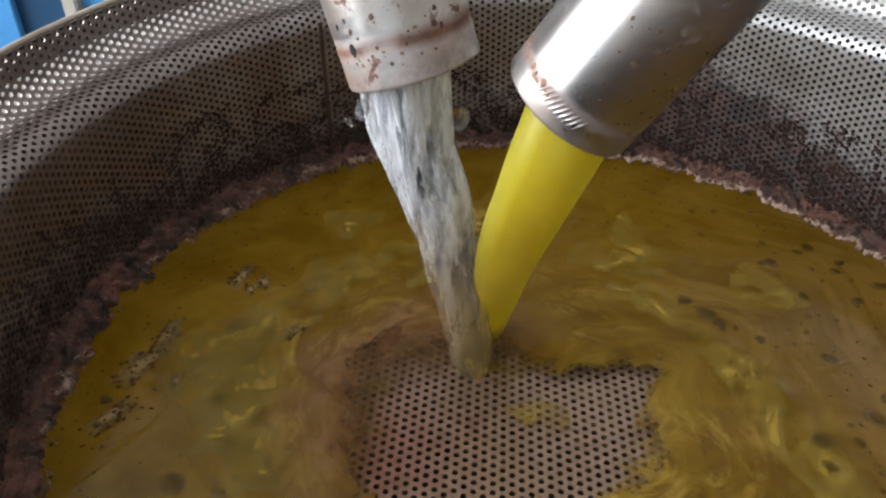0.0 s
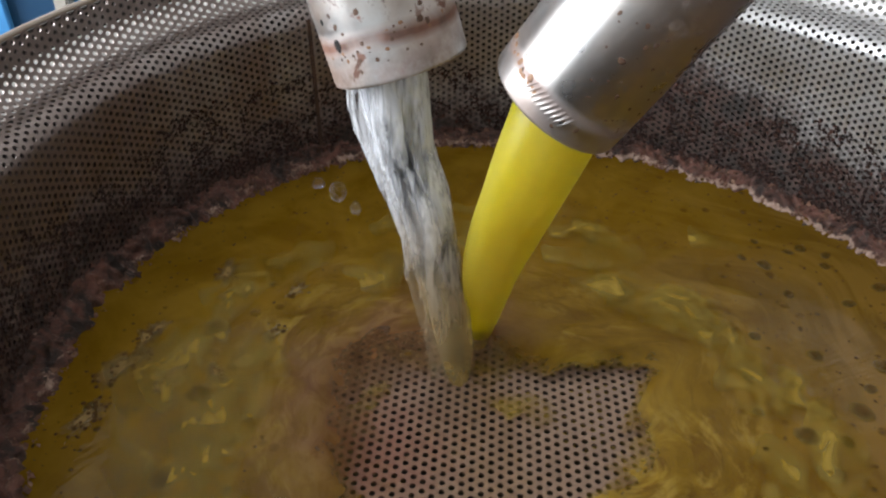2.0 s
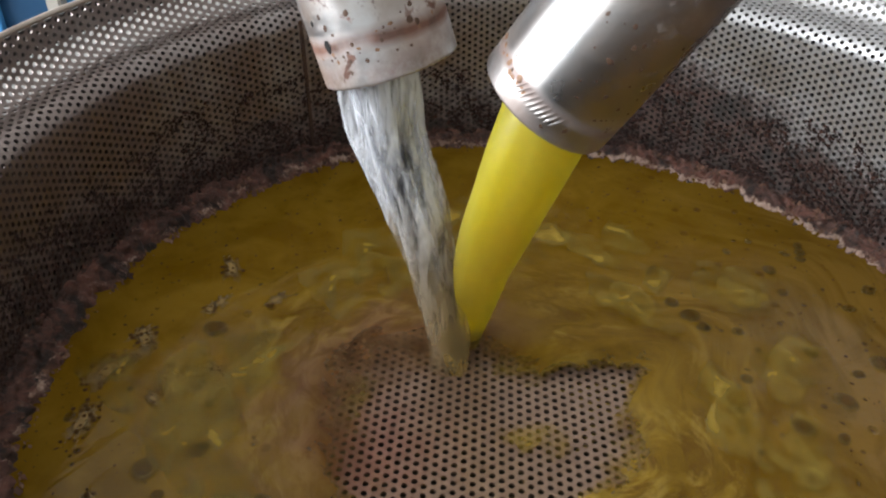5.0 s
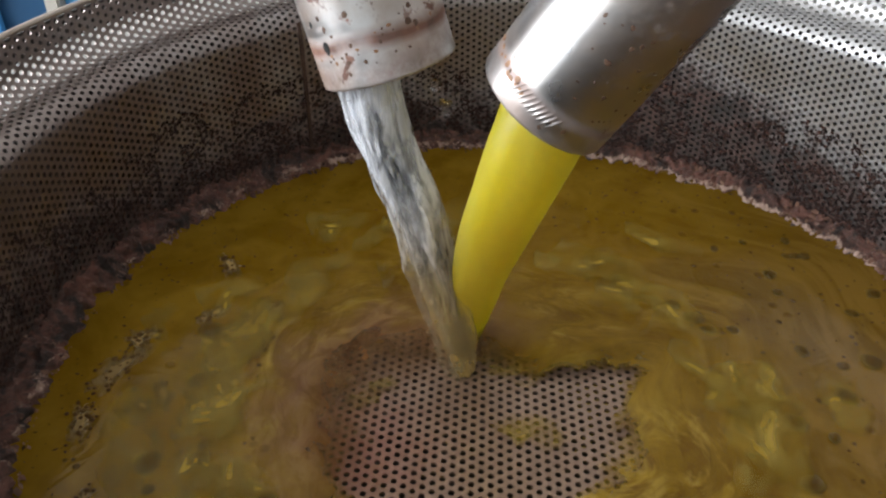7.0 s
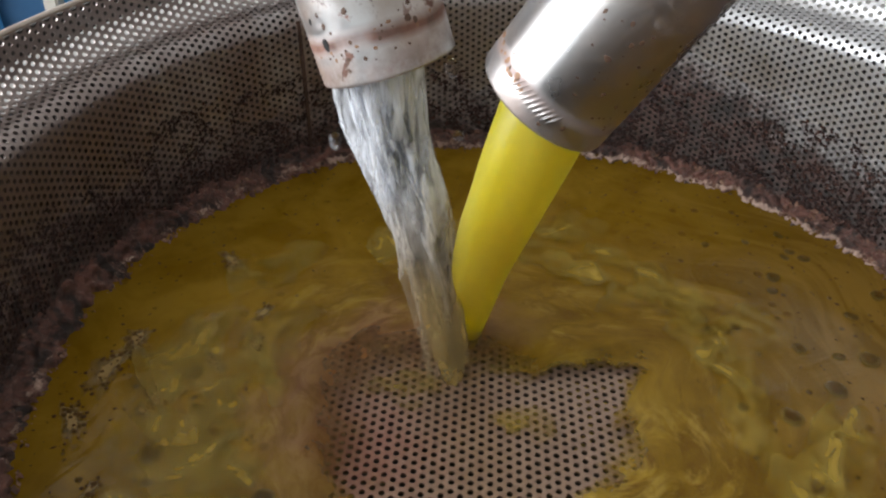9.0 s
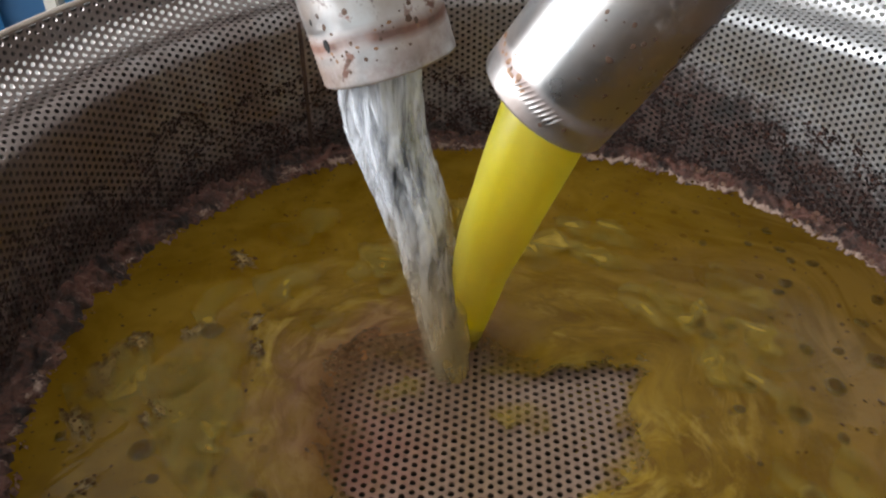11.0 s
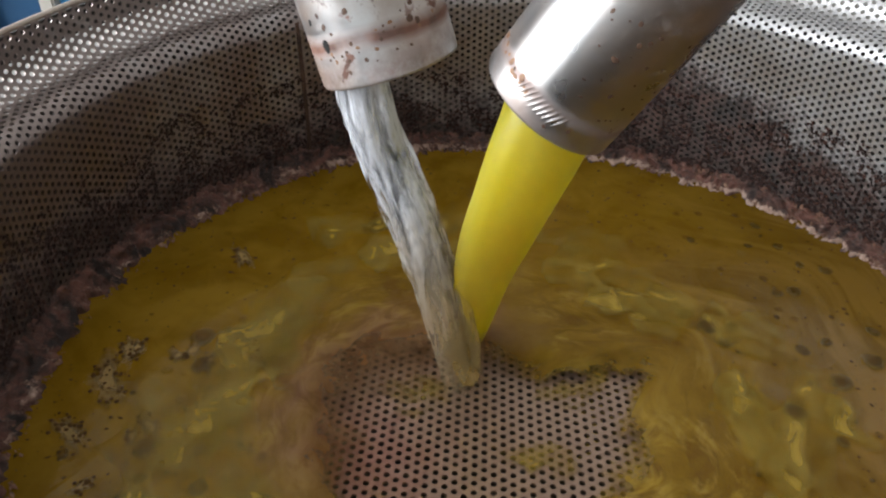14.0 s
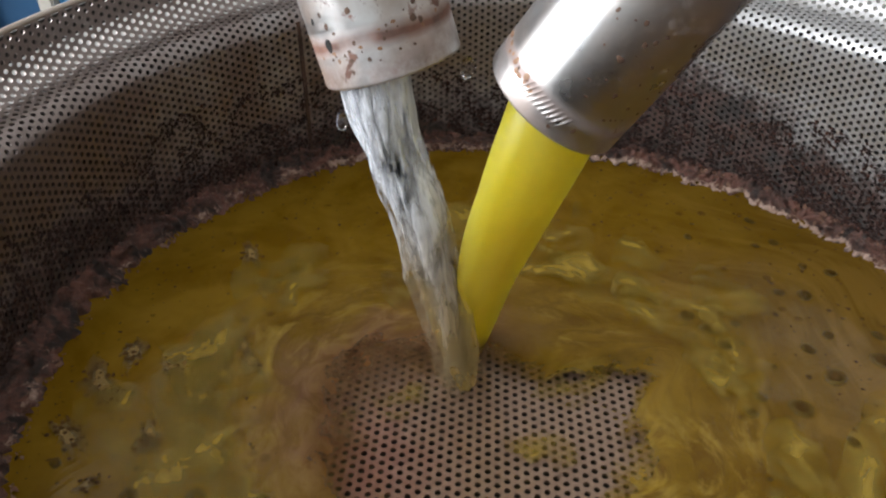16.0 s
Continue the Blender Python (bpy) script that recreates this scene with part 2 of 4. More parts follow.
def mat_soft(name, c1, c2, scale, rough, most):
    """Something floating, thinning out towards its edge."""
    m = Mat(name)
    n = m.noise(scale, 4, 0.6, 0.6)
    m.put(Base_Color=m.mix(m.ramp(n, (0.35, 0.0), (0.65, 1.0)), c1, c2), Roughness=rough, Specular_IOR_Level=0.2,
          Alpha=m.math("MULTIPLY", soft_attr(m), m.ramp(n, (0.25, most * 0.7), (0.55, most))))
    return m.bump(n, 0.2, 0.001).m


def mat_oil_jet():
    m = Mat("fresh_green_gold_oil")
    n = m.noise(22, 3, 0.5, 0.5, None, 1, 1, 0.16)
    col = m.mix(m.ramp(n, (0.35, 0.0), (0.65, 1.0)), (0.370, 0.280, 0.0172, 1), (0.430, 0.337, 0.0275, 1))
    # browner where murky oil and water mix into its foot
    col = m.mix(m.ramp(m.math("MULTIPLY", xyz(m)[2], -5.0), (0.15, 0.0), (0.70, 1.0)), col, (0.361, 0.219, 0.0206, 1))
    m.put(Base_Color=col, Roughness=0.45, IOR=1.46, Coat_Weight=0.03, Coat_Roughness=0.12,
          Subsurface_Weight=1.0, Subsurface_Radius=(0.06, 0.05, 0.008), Subsurface_Scale=2.5)
    return m.bump(n, 0.15, 0.002).m


def mat_water(name):
    """Clear rippled water, clouded with oil towards its foot."""
    m = Mat(name)
    n = m.noise(150, 4, 0.6, 0.6, None, 1, 1, 0.10)
    w = m.noise(60, 3, 0.5, 0.8, None, 1, 1, 0.30)
    z = m.math("ADD", xyz(m)[2], m.math("MULTIPLY", m.math("SUBTRACT", w, 0.5), 0.06))
    oily = m.ramp(m.math("MULTIPLY", z, -5.0), (0.30, 0.0), (0.66, 1.0))
    m.put(Base_Color=m.mix(oily, (0.94, 0.95, 1.0, 1), (0.78, 0.62, 0.30, 1)), Roughness=0.03, IOR=1.33)
    m.put(Transmission_Weight=m.math("SUBTRACT", 1.0, m.math("MULTIPLY", oily, 0.35)))
    m.put(Alpha=m.ramp(m.math("MULTIPLY", z, -5.0), (0.20, 0.30), (0.50, 0.25), (0.72, 0.15)))
    return m.bump(m.math("ADD", n, m.math("MULTIPLY", w, 0.6)), 0.7, 0.005).m


def mat_aerated():
    """Water full of air: long white threads with clear gaps, beige towards the foot."""
    m = Mat("aerated_water")
    n = m.noise(190, 3, 0.55, 0.5, None, 1, 1, 0.16)
    w = m.noise(80, 3, 0.5, 0.7, None, 1, 1, 0.26)
    z = m.math("ADD", xyz(m)[2], m.math("MULTIPLY", m.math("SUBTRACT", w, 0.5), 0.05))
    oily = m.ramp(m.math("MULTIPLY", z, -5.0), (0.22, 0.0), (0.42, 0.55), (0.66, 1.0))
    air = m.ramp(m.math("ADD", m.math("MULTIPLY", n, 0.6), m.math("MULTIPLY", w, 0.4)), (0.44, 0.0), (0.51, 0.5), (0.57, 1.0))
    air = m.math("ADD", m.math("MULTIPLY", air, m.math("SUBTRACT", 1.0, m.math("MULTIPLY", oily, 0.7))), m.math("MULTIPLY", oily, 0.35))
    low = m.ramp(m.math("MULTIPLY", z, -5.0), (0.22, 0.95), (0.45, 0.60), (0.75, 0.30))
    col = m.mix(oily, (0.96, 0.97, 1.0, 1), (0.80, 0.62, 0.34, 1))
    m.put(Base_Color=col, Roughness=0.06, IOR=1.33, Specular_IOR_Level=1.0)
    m.bump(m.math("ADD", n, w), 0.32, 0.004)
    glow = m.t.nodes.new("ShaderNodeBsdfTranslucent")
    m.link(col, glow.inputs["Color"])
    body = m.t.nodes.new("ShaderNodeMixShader")
    body.inputs[0].default_value = 0.40
    m.link(m.b.outputs[0], body.inputs[1])
    m.link(glow.outputs[0], body.inputs[2])
    gaps = m.t.nodes.new("ShaderNodeMixShader")
    m.link(m.math("MULTIPLY", air, low), gaps.inputs[0])
    m.link(m.t.nodes.new("ShaderNodeBsdfTransparent").outputs[0], gaps.inputs[1])
    m.link(body.outputs[0], gaps.inputs[2])
    m.link(gaps.outputs[0], m.t.nodes["Material Output"].inputs["Surface"])
    return m.m


def mat_plain(name, c1, c2, scale, rough, metal=0.0, bump=0.2, dist=0.001):
    m = Mat(name)
    n = m.noise(scale, 5, 0.6, 0.4)
    m.put(Base_Color=m.mix(m.ramp(n, (0.3, 0.0), (0.7, 1.0)), c1, c2), Roughness=rough, Metallic=metal)
    return m.bump(m.noise(scale * 6, 4), bump, dist).m


def mat_islands(name, *cols, rough=0.7):
    m = Mat(name)
    g = m.n("ShaderNodeNewGeometry").outputs["Random Per Island"]
    col = m.ramp(g, *[(i / max(1, len(cols) - 1), c) for i, c in enumerate(cols)])
    m.put(Base_Color=m.mix(m.ramp(m.noise(300, 3), (0.4, 0.0), (0.7, 0.5)), col, (0.03, 0.02, 0.018, 1)), Roughness=rough, Specular_IOR_Level=0.12)
    return m.bump(m.noise(500, 3), 0.3, 0.0005).m


def mat_scum():
    m = Mat("dried_oil_scum")
    a = m.noise(125, 6, 0.72, 1.2)
    b = m.noise(230, 5, 0.7, 0.5)
    at = m.n("ShaderNodeAttribute")
    at.attribute_name = "crest"
    dark = m.mix(m.ramp(m.noise(48, 5, 0.7, 1.0), (0.40, 0.0), (0.62, 1.0)), (0.024, 0.013, 0.010, 1), (0.20, 0.085, 0.060, 1))
    pale = m.mix(m.ramp(b, (0.3, 0.0), (0.7, 1.0)), (0.33, 0.19, 0.145, 1), (0.66, 0.49, 0.39, 1))
    k = m.math("ADD", m.math("MULTIPLY", at.outputs["Fac"], 0.8), m.math("MULTIPLY", m.math("SUBTRACT", a, 0.5), 2.6))
    m.put(Base_Color=m.mix(m.ramp(k, (0.30, 0.0), (0.60, 1.0)), dark, pale), Roughness=0.5)
    return m.bump(m.math("ADD", a, b), 0.7, 0.003).m


STEEL = mat_basket()
FLOOR_STEEL = mat_floor()
RIM_STEEL = mat_plain("worn_beige_rim", (0.55, 0.48, 0.42, 1), (0.36, 0.28, 0.23, 1), 30, 0.4, 0.6)
PIPE_RUSTY = mat_pipe("rust_stained_pipe_steel", 0.050, 0.020, thick=0.58)
PIPE_CLEAN = mat_pipe("brushed_pipe_steel", -0.05, 0.0145, 0.6, 0.42, 0.45, 0.27)
def mat_mixed():
    m = Mat("cloudy_oil_and_water")
    n = m.noise(90, 3, 0.5, 0.8, None, 1, 1, 0.25)
    z = xyz(m)[2]
    up = m.ramp(m.math("ADD", m.math("MULTIPLY", m.math("ADD", z, 0.15), 12.0), m.math("MULTIPLY", m.math("SUBTRACT", n, 0.5), 0.6)), (0.30, 1.0), (1.0, 0.0))
    col = m.mix(n, (0.48, 0.31, 0.07, 1), (0.66, 0.47, 0.19, 1))
    m.put(Base_Color=col, Roughness=0.15, IOR=1.38, Alpha=m.math("MULTIPLY", up, m.ramp(n, (0.30, 0.20), (0.6, 0.65))))
    return m.bump(n, 0.5, 0.003).m


MIXED = mat_mixed()
LIQUID, FROTH, OIL_JET, SCUM = mat_liquid(), mat_froth(), mat_oil_jet(), mat_scum()
WATER, WATER_MILKY, DROP = mat_water("clear_water"), mat_aerated(), mat_water("water_drop")
RESIDUE = mat_islands("olive_skin_residue", (0.020, 0.013, 0.012, 1), (0.055, 0.030, 0.024, 1), (0.026, 0.017, 0.016, 1), (0.10, 0.048, 0.036, 1), (0.018, 0.014, 0.013, 1))
BUBBLE = mat_soft("brown_bubble_skin", (0.062, 0.027, 0.0060, 1), (0.105, 0.050, 0.0080, 1), 260, 0.14, 0.72)
BUBBLE_RIM = mat_soft("pale_bubble_rim", (0.180, 0.118, 0.0217, 1), (0.136, 0.087, 0.0124, 1), 200, 0.12, 0.70)
CRUMB = mat_islands("scum_crumb", (0.05, 0.03, 0.024, 1), (0.22, 0.12, 0.085, 1), (0.09, 0.045, 0.034, 1), (0.30, 0.18, 0.125, 1), (0.14, 0.06, 0.042, 1))
FOAM = mat_soft("tan_foam", (0.315, 0.210, 0.0900, 1), (0.225, 0.143, 0.0450, 1), 160, 0.4, 0.8)
SPLASH = mat_plain("splashed_oil", (0.34, 0.235, 0.040, 1), (0.26, 0.168, 0.020, 1), 80, 0.2, 0, 0.1, 0.001)
FLECK = mat_plain("rust_fleck", (0.13, 0.07, 0.042, 1), (0.06, 0.028, 0.017, 1), 300, 0.6)
STAIN = mat_plain("orange_rust_stain", (0.30, 0.165, 0.085, 1), (0.20, 0.088, 0.042, 1), 260, 0.5)
SEAM = mat_plain("rusty_weld_seam", (0.12, 0.065, 0.045, 1), (0.045, 0.026, 0.020, 1), 90, 0.6, 0.3)
HOLE_DARK = mat_plain("dark_pit", (0.006, 0.005, 0.005, 1), (0.012, 0.01, 0.009, 1), 300, 0.9)
# tank inside and rim strap: the dark colour stands in for shade
TANK_SHADE = mat_plain("shade_toned_tank_inside", (0.05, 0.042, 0.036, 1), (0.03, 0.026, 0.022, 1), 14, 0.6)
SPECK = mat_islands("dark_floating_speck", (0.045, 0.022, 0.006, 1), (0.095, 0.048, 0.012, 1), rough=0.9)
TANK = mat_plain("dull_tank_steel", (0.55, 0.54, 0.52, 1), (0.42, 0.41, 0.39, 1), 12, 0.4, 0.9)
BLUE_LIGHT = mat_plain("light_blue_paint", (0.07, 0.30, 0.62, 1), (0.06, 0.25, 0.55, 1), 8, 0.4)
BLUE_DARK = mat_plain("dark_blue_paint", (0.012, 0.055, 0.13, 1), (0.018, 0.07, 0.15, 1), 8, 0.4)
WHITE = mat_plain("white_paint", (0.80, 0.80, 0.78, 1), (0.74, 0.74, 0.72, 1), 6, 0.4)
BEIGE = mat_plain("beige_paint", (0.50, 0.46, 0.40, 1), (0.42, 0.38, 0.33, 1), 10, 0.5)
CONCRETE = mat_plain("oil_darkened_concrete", (0.035, 0.033, 0.031, 1), (0.022, 0.021, 0.020, 1), 5, 0.6)
PLASTER = mat_plain("pale_plaster", (0.50, 0.49, 0.47, 1), (0.42, 0.41, 0.39, 1), 4, 0.85)
# ceiling out of view, made white so it bounces light onto the pool
CEILING = mat_plain("light_bouncing_ceiling", (0.80, 0.79, 0.77, 1), (0.72, 0.71, 0.69, 1), 4, 0.9)


# ---- builders ----
def obj(name, verts, faces, material, smooth=False):
    me = bpy.data.meshes.new(name)
    me.from_pydata(verts, [], faces)
    me.materials.append(material)
    if smooth:
        me.shade_smooth()
    me.update()
    return new(name, me)


def part(name, ob, parent, label=""):
    ob.name = name
    ob.parent = parent
    if label:
        tagged(ob, label)
    return ob


def box(name, x0, y0, z0, x1, y1, z1, material, bevel=0.0):
    bm = bmesh.new()
    bmesh.ops.create_cube(bm, size=1)
    for v in bm.verts:
        v.co = ((x0 + x1) / 2 + v.co.x * (x1 - x0), (y0 + y1) / 2 + v.co.y * (y1 - y0), (z0 + z1) / 2 + v.co.z * (z1 - z0))
    if bevel:
        bmesh.ops.bevel(bm, geom=bm.edges[:], offset=bevel, segments=2, affect="EDGES")
    me = bpy.data.meshes.new(name)
    bm.to_mesh(me)
    bm.free()
    me.materials.append(material)
    return new(name, me)


def lathe(name, prof, material, seg=128, closed=False, smooth=True):
    """Turns a list of (r, z) round the z axis."""
    n = len(prof)
    verts = [(r * math.cos(2 * math.pi * i / seg), r * math.sin(2 * math.pi * i / seg), z) for i in range(seg) for r, z in prof]
    faces = []
    for i in range(seg):
        a, b = i * n, (i + 1) % seg * n
        for k in range(n if closed else n - 1):
            l = (k + 1) % n
            faces.append((a + k, b + k, b + l, a + l))
    return obj(name, verts, faces, material, smooth)


def perforated(name, centres, pitch, hole, thick, place, material, back=True):
    """A sheet of hexagonal cells, each with a round hole through it. place maps flat (u, v, depth) arrays to points."""
    c = np.asarray(centres)
    ncell = len(c)
    ah, ac = np.arange(6) * math.pi / 3, np.arange(12) * math.pi / 6
    rh = pitch / math.sqrt(3)
    hx = c[:, None] + rh * np.stack([np.cos(ah), np.sin(ah)], 1)[None]
    ci = c[:, None] + hole / 2 * np.stack([np.cos(ac), np.sin(ac)], 1)[None]
    hx_flat = hx.reshape(-1, 2)
    key = np.round(hx_flat / (pitch * 0.02)).astype(np.int64)
    _, first, inv = np.unique(key, axis=0, return_index=True, return_inverse=True)
    inv = inv.reshape(ncell, 6)
    hv = hx_flat[first]
    nh, cf = len(hv), ci.reshape(-1, 2)
    top = np.concatenate([place(hv[:, 0], hv[:, 1], 0.0), place(cf[:, 0], cf[:, 1], 0.0)])
    blocks, faces = [top], []
    cid = nh + np.arange(ncell * 12).reshape(ncell, 12)
    for k in range(6):
        l = (k + 1) % 6
        faces += np.stack([inv[:, k], inv[:, l], cid[:, (2 * k + 2) % 12], cid[:, 2 * k + 1], cid[:, 2 * k]], 1).tolist()
    tube0 = len(top)
    t_in, t_out = place(cf[:, 0], cf[:, 1], 0.0), place(cf[:, 0], cf[:, 1], thick)
    blocks += [t_in, t_out]
    a = tube0 + np.arange(ncell * 12).reshape(ncell, 12)
    b = a + ncell * 12
    for k in range(12):
        l = (k + 1) % 12
        faces += np.stack([a[:, k], a[:, l], b[:, l], b[:, k]], 1).tolist()
    if back:
        b0 = tube0 + 2 * ncell * 12
        blocks += [place(hv[:, 0], hv[:, 1], thick), t_out]
        cid2 = b0 + nh + np.arange(ncell * 12).reshape(ncell, 12)
        for k in range(6):
            l = (k + 1) % 6
            faces += np.stack([cid2[:, 2 * k], cid2[:, 2 * k + 1], cid2[:, (2 * k + 2) % 12], b0 + inv[:, l], b0 + inv[:, k]], 1).tolist()
    return obj(name, np.concatenate(blocks).tolist(), faces, material, True)


# ---- the basket ----
R, ZB, P, HOLE = 0.2452, 0.1215, 0.005, 0.0029
PW, HOLE_W = 0.0044, 0.0025
RIM_R, RIM_Z = 0.2746, 0.1498


def liquid_z(x, y):
    return 0.012 - 0.045 * x


def profile():
    """Points (r, z) of the basket wall from floor to rim: upright wall, rounded shoulder, ledge, hollow, upright collar."""
    pts = [(R, z) for z in np.linspace(-0.002, ZB - 0.010, 40)]
    r1, rise = 0.010, radians(4)
    for a in np.linspace(0, math.pi / 2 - rise, 8)[1:]:
        pts.append((R + r1 - r1 * math.cos(a), ZB - 0.010 + r1 * math.sin(a)))
    r0, z0 = pts[-1]
    steep, r2 = radians(80), 0.011
    bend = [(r2 * (math.sin(steep_a) - math.sin(rise)), r2 * (math.cos(rise) - math.cos(steep_a))) for steep_a in np.linspace(rise, steep, 10)]
    run = RIM_R - r0 - bend[-1][0] - 0.002
    pts.append((r0 + run, z0 + run * math.tan(rise)))
    r0, z0 = pts[-1]
    pts += [(r0 + dr, z0 + dz) for dr, dz in bend[1:]]
    pts.append((RIM_R, RIM_Z))
    return np.array(pts)


PROF = profile()
SLEN = np.concatenate([[0], np.cumsum(np.hypot(*np.diff(PROF, axis=0).T))])
NORM = np.gradient(PROF, SLEN, axis=0)


def wall_place(u, v, d):
    r, z = np.interp(v, SLEN, PROF[:, 0]), np.interp(v, SLEN, PROF[:, 1])
    tr, tz = np.interp(v, SLEN, NORM[:, 0]), np.interp(v, SLEN, NORM[:, 1])
    r, z = r + tz * d, z - tr * d
    a = u / R
    return np.stack([r * np.sin(a), r * np.cos(a), z], 1)


def strainer():
    root = tagged(new("strainer_basket"), "round perforated stainless steel strainer basket stained with residue", "strainer")
    ncol = 2 * round(math.pi * R / (PW * math.sqrt(3) / 2))
    du = 2 * math.pi * R / ncol
    cells = [(i * du, (j + 0.5 * (i % 2)) * PW) for i in range(ncol) for j in range(int(SLEN[-1] / PW) + 1) if (j + 0.5 * (i % 2)) * PW < SLEN[-1] - 0.002]
    part("wall", perforated("wall", cells, PW, HOLE_W, 0.001, wall_place, STEEL), root)
    turn = radians(-3.18)
    flat = []
    for i in range(-70, 71):
        for j in range(-62, 63):
            x, y = i * P * math.sqrt(3) / 2, (j + 0.5 * (i % 2)) * P
            x, y = x - 0.0016, y + 0.0008
            if x * x + y * y < (R + 0.003) ** 2:
                flat.append((x, y))

    def floor_place(u, v, d):
        return np.stack([u * math.cos(turn) - v * math.sin(turn) + 0 * u, u * math.sin(turn) + v * math.cos(turn), -d + 0 * u], 1)

    part("base", perforated("base", flat, P, HOLE, 0.001, floor_place, FLOOR_STEEL, False), root)
    ring = [(RIM_R + 0.0012 + 0.0017 * math.cos(a), RIM_Z + 0.0007 + 0.0015 * math.sin(a)) for a in np.linspace(0, 2 * math.pi, 12, endpoint=False)]
    part("rim", lathe("rim", ring, RIM_STEEL, 160, True), root, "worn beige rolled steel rim")
    # added strap behind the upper collar holes; its dark colour stands for shade
    strap = [(0.2790, 0.1335), (0.2812, 0.1335), (0.2812, 0.1468), (0.2790, 0.1468)]
    part("strap", lathe("strap", strap, TANK_SHADE, 160, True, False), root, "flat strap round the outside of the rim, coloured dark for shade")
    a = math.atan2(-0.1339, 0.2054)
    verts, faces = [], []
    vs = np.linspace(0.004, ZB - 0.004, 12)
    for v in vs:
        for k, dd in ((-0.0014, -0.0001), (-0.0010, -0.0006), (0.0010, -0.0006), (0.0014, -0.0001)):
            verts.append(tuple(wall_place(np.array([a * R + k]), np.array([v]), dd)[0]))
    for i in range(len(vs) - 1):
        for k in range(3):
            faces.append((i * 4 + k, i * 4 + k + 1, i * 4 + k + 5, i * 4 + k + 4))
    part("seam", obj("seam", verts, faces, SEAM), root, "narrow rusty welded vertical seam")
    return root


def tank():
    root = tagged(new("collecting_tank"), "dull steel collecting tank holding the strainer basket", "tank")
    part("shell", lathe("shell", [(0.300, 0.115), (0.300, -0.703), (0.0, -0.703)], TANK, 96, False, False), root)
    # dark lining paints the shade behind the holes and blocks stray light
    part("lining", lathe("lining", [(0.2630, 0.1155), (0.2630, 0.060), (0.297, 0.050), (0.297, -0.70), (0.0, -0.70)], TANK_SHADE, 96, False, False), root, "inside of the tank, coloured dark for shade")
    part("flange", lathe("flange", [(0.2630, 0.1198), (0.330, 0.1198), (0.331, 0.115), (0.2630, 0.115)], TANK, 128, True, False), root, "bright flat steel flange")
    for a in (45, 135, 225, 315):
        c, s = 0.26 * math.cos(radians(a)), 0.26 * math.sin(radians(a))
        part("leg", box("leg", c - 0.02, s - 0.02, -0.90, c + 0.02, s + 0.02, -0.70, TANK, 0.003), root)
    return root


# ---- the room ----
def room():
    z0, z1 = -0.9, 2.1
    tagged(box("floor", -2.4, -2.2, z0 - 0.1, 2.4, 2.5, z0, CONCRETE), "dark oily concrete workshop floor", "floor", kind="structure")
    # unseen ceiling added as a reflector for the window light
    tagged(box("ceiling", -2.4, -2.2, z1, 2.4, 2.5, z1 + 0.1, CEILING), "unseen ceiling, white to bounce daylight down", "ceiling", kind="structure")
    tagged(box("wall_east", 2.3, -2.2, z0, 2.4, 2.5, z1, PLASTER), "plain pale plaster wall", "wall", kind="structure")
    tagged(box("wall_south", -2.3, -2.2, z0, 2.3, -2.1, z1, PLASTER), "plain pale plaster wall", "wall", kind="structure")
    tagged(box("wall_north", -2.3, 2.4, z0, 2.3, 2.5, z1, PLASTER), "plain pale plaster wall", "wall", kind="structure")
    west = tagged(new("wall_west"), "pale plaster wall with a wide open window", "wall", kind="structure")
    for y0, a, y1, b in ((-2.1, z0, -1.58, z1), (-1.58, z0, 1.78, -0.12), (-1.58, 1.80, 1.78, z1), (1.78, z0, 2.4, z1)):
        part("wall_panel", box("wall_panel", -2.4, y0, a, -2.3, y1, b, PLASTER), west)


def machine():
    """The blue machine that shows past the rim."""
    root = tagged(new("blue_machine"), "blue painted machine with dark panel and beige post", "machine")
    part("body", box("body", -1.5, 1.02, -0.90, -0.48, 1.6, 0.30, BLUE_DARK, 0.01), root)
    part("door", box("door", -1.4, 1.003, -0.85, -0.752, 1.018, 0.28, BLUE_LIGHT, 0.002), root, "light blue painted door")
    part("post", box("post", -0.664, 0.985, -0.90, -0.641, 1.016, 0.35, BEIGE, 0.003), root, "beige upright post")
    part("trim_panel", box("trim_panel", -0.639, 1.003, -0.85, -0.602, 1.018, 0.28, BLUE_LIGHT, 0.002), root, "light blue painted strip")
    part("side_panel", box("side_panel", -0.600, 0.995, -0.85, -0.49, 1.018, 0.28, WHITE, 0.002), root, "white painted panel")
    return root


def pipe(name, end, way, length, material, label, r=0.0288):
    """An open pipe with a rounded lip; its origin is at the open end and its z axis runs up the pipe."""
    root = tagged(new(name), label, "pipe")
    root.matrix_basis = Matrix.Translation(end) @ Vector(way).to_track_quat("Z", "Y").to_matrix().to_4x4()
    inner = r - 0.0022
    prof = [(inner, length), (inner, 0.05), (inner, 0.004), (inner, 0.001), (inner + 0.0006, 0.0), (r - 0.0008, 0.0), (r - 0.0002, 0.0004), (r, 0.0010), (r, 0.0018), (r, 0.005), (r, 0.05), (r, length)]
    part("tube", lathe("tube", prof, material, 96), root)
    return root


